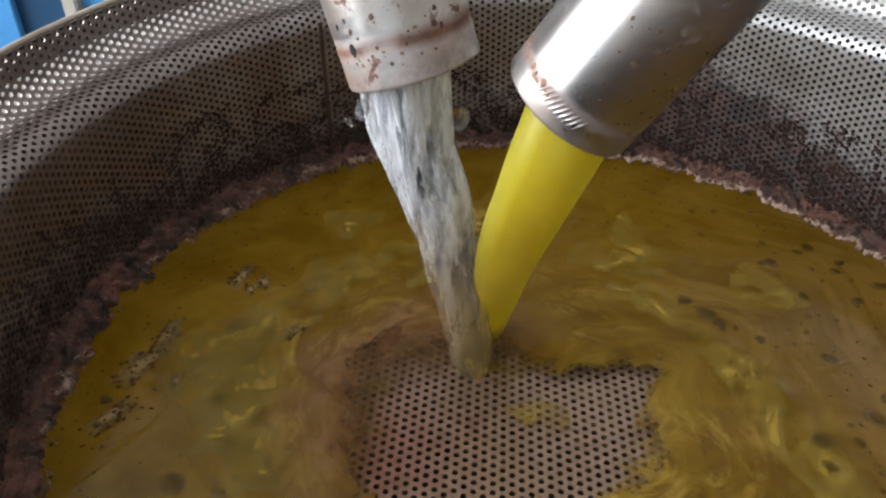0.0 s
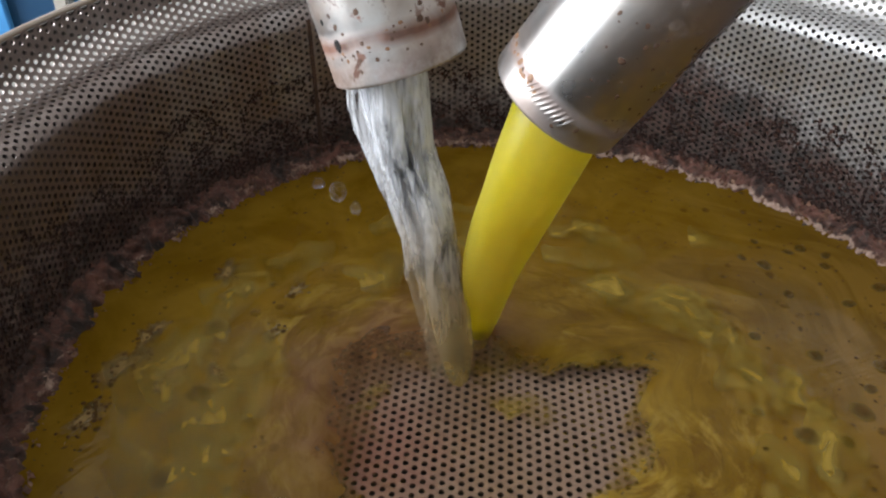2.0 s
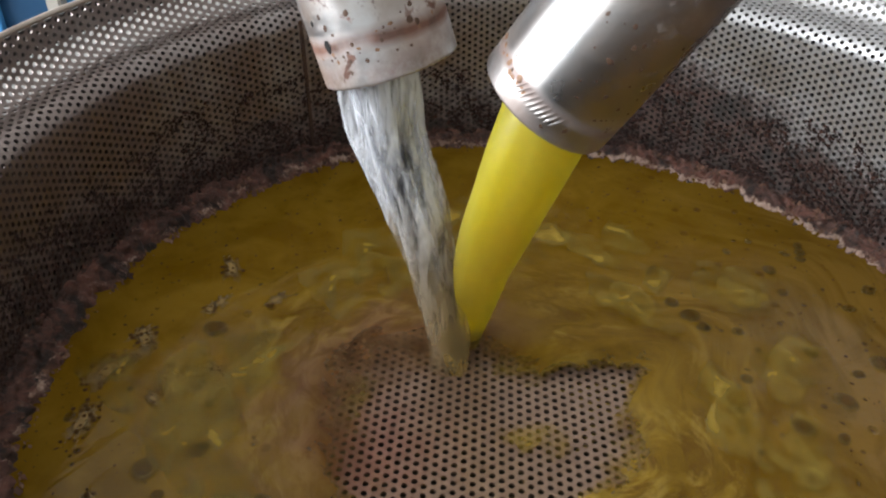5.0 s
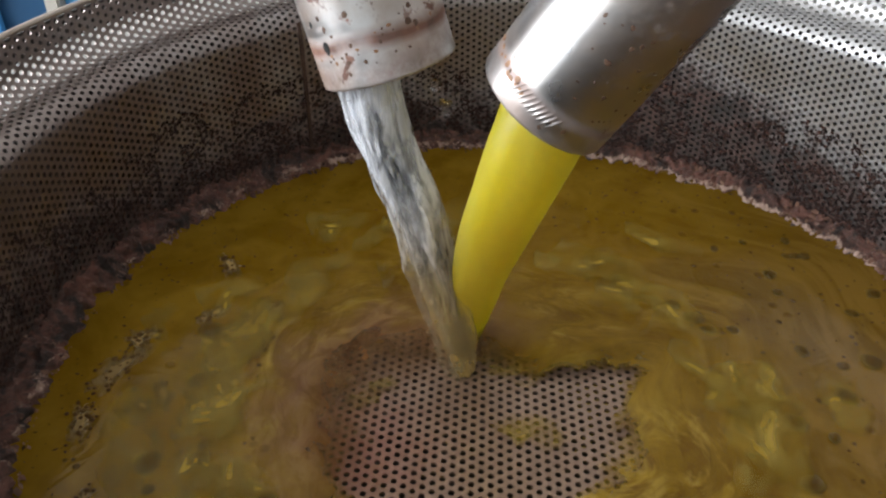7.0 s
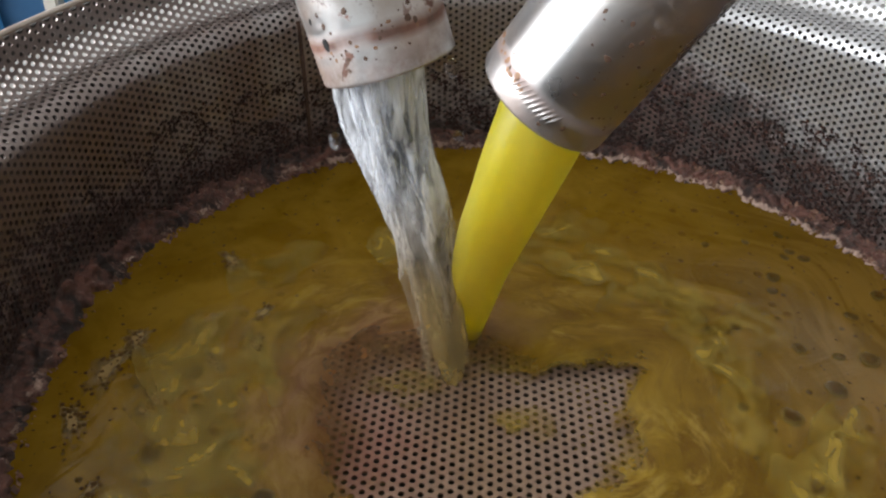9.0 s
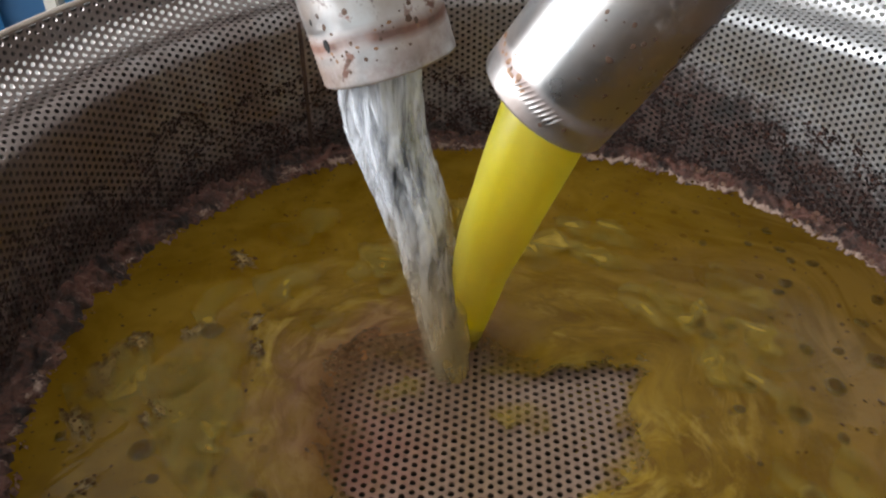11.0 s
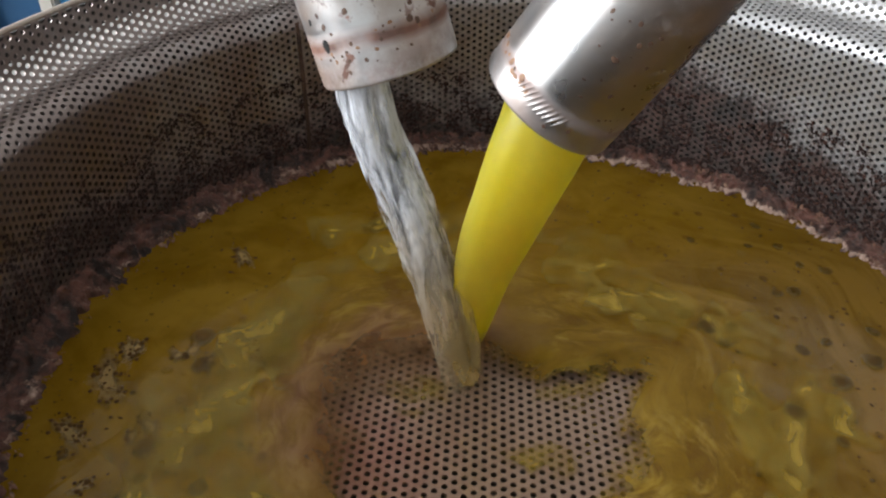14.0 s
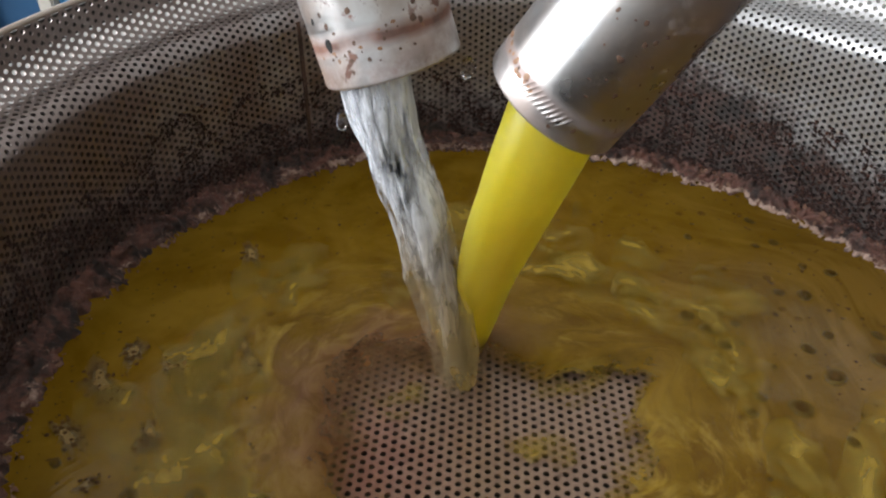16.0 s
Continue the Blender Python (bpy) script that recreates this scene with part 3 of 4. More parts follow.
def pit(root, where, size, material, name, label, long=1.3):
    """A small shallow pit or fleck on a pipe's outside, nearest to a place in the world."""
    p = root.matrix_basis.inverted() @ Vector(where)
    a, r = math.atan2(p.y, p.x), 0.0288
    bm = bmesh.new()
    bmesh.ops.create_uvsphere(bm, u_segments=14, v_segments=8, radius=size)
    for v in bm.verts:
        k = 1 + 0.4 * noise.noise(v.co / size + Vector((where[0] * 900, where[1] * 700, 0)))
        v.co = Vector((v.co.x * 0.09, v.co.y * k, v.co.z * long * k))
    bmesh.ops.transform(bm, matrix=Matrix.Translation((r * math.cos(a), r * math.sin(a), p.z)) @ Matrix.Rotation(a, 4, "Z"), verts=bm.verts)
    me = bpy.data.meshes.new(name)
    bm.to_mesh(me)
    bm.free()
    me.materials.append(material)
    me.shade_smooth()
    return part(name, new(name, me), root, label)


def file_mark(root, along, around, material):
    """One short raised burr left by a file near the lip."""
    verts, faces = [], []
    n, r = 9, 0.0288
    for i in range(n):
        f = i / (n - 1)
        z, a = along + 0.0062 * (f - 0.5), radians(around + 7 * (f - 0.5))
        hgt = 0.00045 * math.sin(math.pi * f) + 0.00002
        for da, hh in ((-1.5, -0.0001), (-0.3, hgt), (0.5, hgt), (1.5, -0.0001)):
            b = a + radians(da)
            verts.append(((r + hh) * math.cos(b), (r + hh) * math.sin(b), z))
    for i in range(n - 1):
        for k in range(3):
            o = i * 4 + k
            faces.append((o, o + 4, o + 5, o + 1))
    return part("file_mark", obj("file_mark", verts, faces, material, True), root, "bright filed burr")


# ---- liquids ----
def catmull(rows, n):
    rows = np.array(rows)
    s = np.linspace(0, len(rows) - 1, n)
    out = np.empty((n, rows.shape[1]))
    ext = np.vstack([2 * rows[0] - rows[1], rows, 2 * rows[-1] - rows[-2]])
    for i, t in enumerate(s):
        k = min(int(t), len(rows) - 2)
        f = t - k
        p0, p1, p2, p3 = ext[k:k + 4]
        out[i] = 0.5 * (2 * p1 + (p2 - p0) * f + (2 * p0 - 5 * p1 + 4 * p2 - p3) * f * f + (3 * p1 - p0 - 3 * p2 + p3) * f ** 3)
    return out


def tube_mesh(name, rows, material, seed, n=90, seg=36, rough=0.1, flat=1.0, twist=0.0, freq=45.0, centre=(0, 0, 0), fine=0.0):
    """A stream along rows of (x, y, z, radius), with a lumpy skin; centre becomes its origin."""
    p = catmull(rows, n)
    ctr = np.array(centre)
    verts, faces = [], []
    for i, (x, y, z, r) in enumerate(p):
        for k in range(seg):
            a = 2 * math.pi * k / seg
            w = noise.fractal(Vector((math.cos(a) * 1.6 + seed * 7.3, math.sin(a) * 1.6, z * freq * 0.5)), 0.8, 2.0, 3)
            rr = r * (1 + rough * w + fine * noise.noise(Vector((math.cos(a) * 4.2 + seed * 3.1, math.sin(a) * 4.2, z * freq * 1.7))))
            b = a + twist * i / n
            verts.append((x + rr * math.cos(b) - ctr[0], y + rr * flat * math.sin(b) - ctr[1], z - ctr[2]))
    for i in range(n - 1):
        for k in range(seg):
            l = (k + 1) % seg
            faces.append((i * seg + k, (i + 1) * seg + k, (i + 1) * seg + l, i * seg + l))
    faces.append(tuple(range(seg)))
    faces.append(tuple((n - 1) * seg + k for k in reversed(range(seg))))
    ob = obj(name, verts, faces, material, True)
    ob.location = centre
    return ob


WATER_LINE = [
    (-0.0729, 0.0483, 0.1711, 0.0175),
    (-0.0720, 0.0474, 0.1461, 0.0177),
    (-0.0674, 0.0468, 0.1216, 0.0164),
    (-0.0601, 0.0445, 0.0931, 0.0152),
    (-0.0538, 0.0410, 0.0630, 0.0134),
    (-0.0478, 0.0340, 0.0332, 0.0098),
    (-0.0444, 0.0266, 0.0095, 0.0069),
    (-0.0430, 0.0216, -0.0006, 0.0049),
]
OIL_LINE = [
    (0.0014, 0.0193, 0.1619, 0.0230),
    (-0.0053, 0.0166, 0.1498, 0.0202),
    (-0.0108, 0.0167, 0.1330, 0.0195),
    (-0.0167, 0.0215, 0.1108, 0.0182),
    (-0.0228, 0.0303, 0.0839, 0.0169),
    (-0.0286, 0.0354, 0.0570, 0.0138),
    (-0.0312, 0.0417, 0.0267, 0.0092),
    (-0.0338, 0.0454, -0.0021, 0.0039),
]


def liquid():
    """The oil pool: one sheet inside the scum, sunken where the jets strike."""
    n_a, n_r = 320, 130
    faces = []

    def height(x, y):
        e = bare(x, y)
        k = min(1, max(0, (e + 0.014) / 0.032))
        k = k * k * (3 - 2 * k)
        h = 0.0015 + (liquid_z(x, y) - 0.0015) * k
        w = noise.fractal(Vector((x * 30, y * 30, 3.1)), 0.9, 2.0, 3) * 0.0009 * math.exp(-((e - 0.03) / 0.06) ** 2)
        return max(0.0012, h + w)

    flat = [(0.0, 0.0)]
    for j in range(1, n_r + 1):
        r = (R - 0.0005) * j / n_r
        flat += [(r * math.cos(2 * math.pi * i / n_a), r * math.sin(2 * math.pi * i / n_a)) for i in range(n_a)]
    for i in range(n_a):
        faces.append((0, 1 + i, 1 + (i + 1) % n_a))
    for j in range(n_r - 1):
        for i in range(n_a):
            a, b = 1 + j * n_a, 1 + (j + 1) * n_a
            l = (i + 1) % n_a
            faces.append((a + i, b + i, b + l, a + l))
    ob = obj("olive_oil_pool", [(x, y, height(x, y)) for x, y in flat], faces, LIQUID, True)
    at = ob.data.attributes.new("bare", "FLOAT", "POINT")
    at.data.foreach_set("value", [0.1 + bare(x, y) for x, y in flat])
    return tagged(ob, "murky mustard green olive oil swirling over the basket floor", "oil", kind="structure")


def scum_ring():
    """The crust along the waterline."""
    n_a, n_p = 900, 14
    verts, faces, crest = [], [], []
    for i in range(n_a):
        a = 2 * math.pi * i / n_a
        c, s = math.cos(a), math.sin(a)
        zl = liquid_z(R * c, R * s)
        big = noise.fractal(Vector((c * 9, s * 9, 0.3)), 0.8, 2.0, 4)
        mid = noise.fractal(Vector((c * 30, s * 30, 2.3)), 0.7, 2.0, 3)
        wide = 0.0050 + 0.010 * max(0, math.cos(a - radians(36))) + 0.0040 * big + (0.0030 + 0.003 * max(0, math.cos(a - radians(45)))) * mid
        wide = max(0.0015, wide + 0.007 * max(0, math.cos(a - radians(178))))
        pale = 0.45 + 0.9 * noise.fractal(Vector((c * 12, s * 12, 8.8)), 0.8, 2.0, 3) + 0.6 * max(0, math.cos(a - radians(45))) - 0.30 * max(0, math.cos(a - radians(175)))
        tall = 0.007 + 0.004 * noise.fractal(Vector((c * 7, s * 7, 5.3)), 0.8, 2.0, 3) + 0.006 * max(0, math.cos(a - radians(165)))
        for k in range(n_p):
            f = k / (n_p - 1)
            d = wide * (1 - f) ** 1.3
            h = -0.002 + (tall + 0.002) * f ** 0.75
            q = noise.fractal(Vector((c * 80, s * 80, f * 4)), 0.7, 2.0, 5)
            d = max(-0.0006, d + 0.0034 * q * (1 if 0 < k < n_p - 1 else 0))
            h += 0.0026 * q
            verts.append(((R - d) * c, (R - d) * s, zl + h))
            crest.append(max(0.0, 1 - abs(f - 0.22) / 0.24) * min(1.0, max(0.0, pale)))
    for i in range(n_a):
        a, b = i * n_p, (i + 1) % n_a * n_p
        for k in range(n_p - 1):
            faces.append((a + k, b + k, b + k + 1, a + k + 1))
    ob = obj("scum_ring", verts, faces, SCUM, True)
    at = ob.data.attributes.new("crest", "FLOAT", "POINT")
    at.data.foreach_set("value", crest)
    return tagged(ob, "crusty brown and tan oil scum along the waterline", "scum", kind="stuff")


def lumps(name, spots, material, label, category):
    """Many small uneven crumbs in one mesh. spots: place, normal, size."""
    verts, faces = [], []
    base = [(1, 0, 0), (-1, 0, 0), (0, 1, 0), (0, -1, 0), (0, 0, 1), (0, 0, -1)]
    tri = [(0, 2, 4), (2, 1, 4), (1, 3, 4), (3, 0, 4), (2, 0, 5), (1, 2, 5), (3, 1, 5), (0, 3, 5)]
    for p, nrm, sz in spots:
        q = nrm.to_track_quat("Z", "Y").to_matrix() @ Matrix.Rotation(random.uniform(0, 6.28), 3, "Z")
        sc = Vector((sz * random.uniform(0.6, 1.7), sz * random.uniform(0.5, 1.1), sz * random.uniform(0.15, 0.45)))
        o = len(verts)
        for b in base:
            v = Vector((b[0] * sc.x, b[1] * sc.y, b[2] * sc.z)) * random.uniform(0.75, 1.2)
            verts.append(tuple(p + q @ v))
        faces += [tuple(o + k for k in t) for t in tri]
    return tagged(obj(name, verts, faces, material), label, category, kind="stuff")


def residue():
    spots = []
    rng = random.Random(4)
    while len(spots) < 30000:
        a = rng.uniform(0, 2 * math.pi)
        c, s = math.cos(a), math.sin(a)
        zl = liquid_z(R * c, R * s)
        h = 0.060 * rng.random() ** 1.6
        top = 0.030 + 0.026 * max(0, math.cos(a - radians(140))) + 0.016 * max(0, math.cos(a - radians(45))) + 0.016 * noise.fractal(Vector((c * 6, s * 6, 1.7)), 0.9, 2.0, 3)
        patchy = noise.fractal(Vector((c * 17, s * 17, h * 60)), 0.8, 2.0, 3)
        if h > top * (1 + 0.6 * patchy) or patchy < -0.25 + h * 6:
            continue
        spots.append((Vector(((R - 0.0004) * c, (R - 0.0004) * s, zl + 0.004 + h)), Vector((-c, -s, 0)), 0.0004 + 0.0010 * rng.random() ** 2))
    return lumps("olive_residue", spots, RESIDUE, "dark olive skin residue clinging to the basket wall", "residue")


def ribbon(name, length, width, bend, seed):
    """A flat streak of froth, soft at its edges, slightly domed."""
    n, m = 40, 8
    verts, faces, soft, flow = [], [], [], []
    for i in range(n + 1):
        f = i / n - 0.5
        a = bend * f
        cx, cy = (math.sin(a) * length / bend, (1 - math.cos(a)) * length / bend) if abs(bend) > 0.01 else (f * length, 0)
        w = width * (0.35 + 0.65 * math.cos(f * math.pi) ** 0.7 if abs(f) < 0.5 else 0.35)
        w *= 1 + 0.5 * noise.noise(Vector((f * 5, seed, 0)))
        cy += 0.12 * length * noise.noise(Vector((f * 4, seed * 3.7, 2)))
        for k in range(m + 1):
            g = k / m * 2 - 1
            verts.append((cx - math.sin(a) * g * w / 2, cy + math.cos(a) * g * w / 2, 0.00015 * (1 - g * g)))
            soft.append(max(0.0, (1 - g * g) * (1 - abs(2 * f) ** 3)))
            flow += [f * length, g * w / 2, 0.0]
    for i in range(n):
        for k in range(m):
            o = i * (m + 1) + k
            faces.append((o, o + m + 1, o + m + 2, o + 1))
    ob = obj(name, verts, faces, FROTH, True)
    at = ob.data.attributes.new("soft", "FLOAT", "POINT")
    at.data.foreach_set("value", soft)
    at = ob.data.attributes.new("flow", "FLOAT_VECTOR", "POINT")
    at.data.foreach_set("vector", flow)
    return tagged(ob, "pale yellow froth streak drifting on the oil", "froth", "froth streaks")


def soften(ob, values):
    at = ob.data.attributes.new("soft", "FLOAT", "POINT")
    at.data.foreach_set("value", values)
    return ob


def bubble(name, r, seed):
    """A low oil bubble: a brown skin in a raised pale rim, both thinning out at their edges."""
    rng = random.Random(seed)
    seg, squash, turn = 22, rng.uniform(0.72, 1.0), rng.uniform(0, 3.1)

    def disc(prof, material, part_name):
        verts, soft = [], []
        for i in range(seg):
            a = 2 * math.pi * i / seg
            k = 1 + 0.16 * noise.noise(Vector((math.cos(a) * 1.3 + seed * 2.7, math.sin(a) * 1.3, 0.4)))
            for q, z, w in prof:
                x, y = q * r * k * math.cos(a), q * r * k * squash * math.sin(a)
                verts.append((x * math.cos(turn) - y * math.sin(turn), x * math.sin(turn) + y * math.cos(turn), z * r))
                soft.append(w)
        n = len(prof)
        faces = [(i * n + k, (i + 1) % seg * n + k, (i + 1) % seg * n + k + 1, i * n + k + 1) for i in range(seg) for k in range(n - 1)]
        return soften(obj(part_name, verts, faces, material, True), soft)

    root = disc([(1.15, 0.10, 0.0), (0.95, 0.22, 0.7), (0.8, 0.30, 1.0), (0.5, 0.36, 0.75), (0.02, 0.40, 0.6)], BUBBLE, name)
    tagged(root, "round brown oil bubble floating on the surface", "bubble", "bubbles on the oil")
    if r > 0.0018:
        rim = disc([(1.75, 0.08, 0.0), (1.45, 0.14, 0.6), (1.25, 0.24, 0.9), (1.08, 0.26, 0.8), (0.92, 0.24, 0.0)], BUBBLE_RIM, "bubble_rim")
        part("rim", rim, root, "pale raised rim of the bubble")
    return root


def foam_raft(name, size, seed):
    """An uneven raft of foam with small dark bubbles in it."""
    rng = random.Random(seed)
    n, m = 40, 8
    verts, faces = [(0, 0, 0.0007)], []
    for j in range(1, m + 1):
        for i in range(n):
            a = 2 * math.pi * i / n
            r = size * (0.65 + 0.5 * noise.fractal(Vector((math.cos(a) * 1.5 + seed * 3, math.sin(a) * 1.5, 0)), 0.8, 2, 3)) * j / m
            verts.append((r * math.cos(a) * 0.7, r * math.sin(a) * 1.3, 0.0008 * (1 - (j / m) ** 4) - 0.0004 * (j == m)))
    faces += [(0, 1 + i, 1 + (i + 1) % n) for i in range(n)]
    for j in range(m - 1):
        for i in range(n):
            a, b, l = 1 + j * n, 1 + (j + 1) * n, (i + 1) % n
            faces.append((a + i, b + i, b + l, a + l))
    soft = [1.0] + [min(1.0, 1.3 * (1 - j / m)) for j in range(1, m + 1) for i in range(n)]
    root = tagged(soften(obj(name, verts, faces, FOAM, True), soft), "small raft of tan foam with dark bubbles", "foam", "foam rafts")
    reach = max(4, int(size / 0.0026))
    for i in range(-reach, reach + 1):
        for j in range(-reach, reach + 1):
            x, y = i * 0.0030 + rng.uniform(-0.0010, 0.0010), (j + 0.5 * (i % 2)) * 0.0034 + rng.uniform(-0.0012, 0.0012)
            if math.hypot(x / 0.7, y / 1.3) < size * 0.62 and rng.random() < 0.6:
                q = 0.0011 * rng.uniform(0.5, 1.2)
                part("foam_bubble", lathe("foam_bubble", [(q, 0.0006), (q * 0.6, 0.0010), (0.0, 0.0011)], SPECK, 9), root).location = (x, y, 0.0002)
    return root


def droplet(name, r, seed, stretch):
    bm = bmesh.new()
    bmesh.ops.create_icosphere(bm, subdivisions=3, radius=r)
    for v in bm.verts:
        k = 1 + 0.35 * noise.noise(v.co * (0.9 / r) + Vector((seed * 5.1, 0, 0)))
        v.co = Vector((v.co.x * k, v.co.y * k, v.co.z * k * stretch))
    me = bpy.data.meshes.new(name)
    bm.to_mesh(me)
    bm.free()
    me.materials.append(DROP)
    me.shade_smooth()
    return tagged(new(name, me), "clear water drop splashing from the pipe", "water drop", "flying water drops")


def scum_crumbs():
    spots = []
    rng = random.Random(9)
    for k in range(9000):
        a = rng.uniform(0, 2 * math.pi)
        c, s = math.cos(a), math.sin(a)
        if noise.fractal(Vector((c * 14, s * 14, 6.1)), 0.8, 2.0, 3) < -0.1:
            continue
        d = (0.011 + 0.004 * max(0, math.cos(a - radians(178)))) * rng.random() ** 2 + 0.001
        h = max(0.0, 0.008 - 0.8 * d) * rng.random() + 0.001
        spots.append((Vector(((R - d) * c, (R - d) * s, liquid_z(R * c, R * s) + h)), Vector((-c, -s, 1.2)), 0.0004 + 0.0018 * rng.random() ** 3))
    return lumps("scum_crumbs", spots, CRUMB, "tan and brown crumbs of dried scum at the waterline", "scum")


# ---- build the place ----
room()
machine()
tank()
strainer()
liquid()
scum_ring()
residue()
scum_crumbs()

left_end, left_way = (-0.0691, 0.0473, 0.1578), (-0.280, 0.200, 0.940)
right_end, right_way = (-0.0064, 0.0206, 0.1552), (0.527, -0.132, 0.839)
water_pipe = pipe("water_pipe", left_end, left_way, 1.95, PIPE_RUSTY, "rust-stained stainless steel pipe pouring water")
oil_pipe = pipe("oil_pipe", right_end, right_way, 2.2, PIPE_CLEAN, "brushed stainless steel pipe pouring green olive oil")

for where, size, long in (
    ((-0.0844, 0.0255, 0.1892), 0.0011, 1.2),
    ((-0.0932, 0.0291, 0.1816), 0.0010, 1.3),
    ((-0.0957, 0.0310, 0.1854), 0.0008, 1.4),
    ((-0.0574, 0.0296, 0.1845), 0.0010, 1.6),
    ((-0.0509, 0.0359, 0.1830), 0.0006, 1.2),
    ((-0.0702, 0.0239, 0.1843), 0.0005, 1.1),
    ((-0.0700, 0.0234, 0.1822), 0.0005, 1.0),
    ((-0.0835, 0.0231, 0.1704), 0.0008, 1.2),
    ((-0.0831, 0.0226, 0.1659), 0.0006, 1.4),
    ((-0.0912, 0.0278, 0.1688), 0.0006, 1.0),
    ((-0.0862, 0.0245, 0.1719), 0.0006, 1.0),
    ((-0.0596, 0.0250, 0.1766), 0.0006, 1.0),
    ((-0.0650, 0.0227, 0.1757), 0.0005, 1.0),
    ((-0.0637, 0.0274, 0.1889), 0.0004, 1.0),
    ((-0.0898, 0.0267, 0.1705), 0.0005, 1.0),
):
    pit(water_pipe, where, size, FLECK, "rust_fleck", "brown rust fleck", long)
# black flecks on the surface stand in for the shade inside drilled holes
pit(water_pipe, (-0.0926, 0.0288, 0.1743), 0.0017, HOLE_DARK, "bolt_hole", "small dark drilled hole", 1.5)
pit(water_pipe, (-0.0989, 0.0345, 0.1813), 0.0011, HOLE_DARK, "bolt_hole", "small dark drilled hole", 1.3)
for where, size, long in (
    ((0.0076, -0.0114, 0.2030), 0.0007, 1.5),
    ((0.0075, -0.0118, 0.2002), 0.0005, 0.8),
    ((0.0099, -0.0130, 0.1866), 0.0016, 0.7),
    ((0.0044, -0.0115, 0.1911), 0.0005, 1.0),
    ((0.0064, -0.0120, 0.1788), 0.0005, 1.0),
    ((-0.0079, -0.0087, 0.1616), 0.0008, 1.2),
    ((-0.0207, 0.0055, 0.1807), 0.0005, 1.0),
    ((-0.0117, -0.0039, 0.1826), 0.0005, 1.0),
    ((0.0161, -0.0079, 0.1658), 0.0007, 1.0),
    ((0.0104, -0.0082, 0.1614), 0.0005, 1.0),
    ((0.0212, -0.0123, 0.1832), 0.0005, 1.4),
    ((0.0184, -0.0108, 0.1761), 0.0005, 1.0),
    ((-0.0111, -0.0079, 0.1585), 0.0005, 0.6),
    ((0.0136, -0.0047, 0.1561), 0.0005, 1.0),
    ((-0.0222, 0.0039, 0.1759), 0.0007, 1.5),
    ((-0.0197, -0.0005, 0.1735), 0.0009, 1.5),
):
    pit(oil_pipe, where, size, FLECK, "rust_fleck", "brown rust fleck", long)
g = random.Random(77)


def on_pipe(root, around, along):
    return root.matrix_basis @ Vector((0.0288 * math.cos(radians(around)), 0.0288 * math.sin(radians(around)), along))


# brown drips along the lip of the oil pipe, and grime on its shaded side
for k in range(16):
    f = k / 15
    pit(oil_pipe, on_pipe(oil_pipe, 92 + 62 * f + g.uniform(-3, 3), 0.0135 - 0.0035 * f + g.uniform(-0.0012, 0.0012)), g.uniform(0.0007, 0.0015), STAIN, "rust_streak", "orange brown rust drip", g.uniform(0.5, 1.2))
for k in range(26):
    pit(oil_pipe, on_pipe(oil_pipe, g.uniform(-185, -115), g.uniform(0.003, 0.055)), g.uniform(0.0003, 0.0010), FLECK, "grime_fleck", "dark brown grime fleck", g.uniform(0.4, 1.3))
pit(oil_pipe, on_pipe(oil_pipe, -177, 0.0075), 0.0009, HOLE_DARK, "dark_bead", "small dark bead", 1.1)
for k in range(22):
    pit(water_pipe, on_pipe(water_pipe, g.uniform(-25, 100), 0.017 + g.gauss(0, 0.005)), 0.0003 + 0.0011 * g.random() ** 2, STAIN if k % 2 else FLECK, "rust_fleck", "brown rust fleck", g.uniform(0.6, 1.2))
mark = oil_pipe.matrix_basis.inverted() @ Vector((-0.0130, -0.0067, 0.1675))
for k in range(10):
    file_mark(oil_pipe, mark.z - 0.0002 * k, math.degrees(math.atan2(mark.y, mark.x)) + 4.3 * (k - 4.5), PIPE_CLEAN)

oil_stream = tagged(tube_mesh("oil_stream", OIL_LINE, OIL_JET, 3, 100, 48, 0.05, 0.8, 0.0, 10.0, OIL_LINE[1][:3]), "smooth thick stream of yellow green olive oil", "oil stream")
water_stream = tagged(tube_mesh("water_stream", [(x, y, z, 0.55 * r) for x, y, z, r in WATER_LINE], WATER, 1, 200, 64, 0.20, 0.8, 0.2, 26.0, WATER_LINE[1][:3], 0.12), "clear rippling stream of water from the pipe", "water stream")


STRANDS = 9
SHEETS = 6


def strand_rows(k):
    """A loose thread of water that wanders across the stream on its way down."""
    g = random.Random(50 + k)
    a0, turn, spread = 2 * math.pi * k / STRANDS, g.uniform(-0.25, 0.25), g.uniform(0.6, 1.0)
    return [(x + spread * r * math.cos(a0 + i * turn), y + spread * r * 0.8 * math.sin(a0 + i * turn), z, r * g.uniform(0.08, 0.24)) for i, (x, y, z, r) in enumerate(WATER_LINE)]


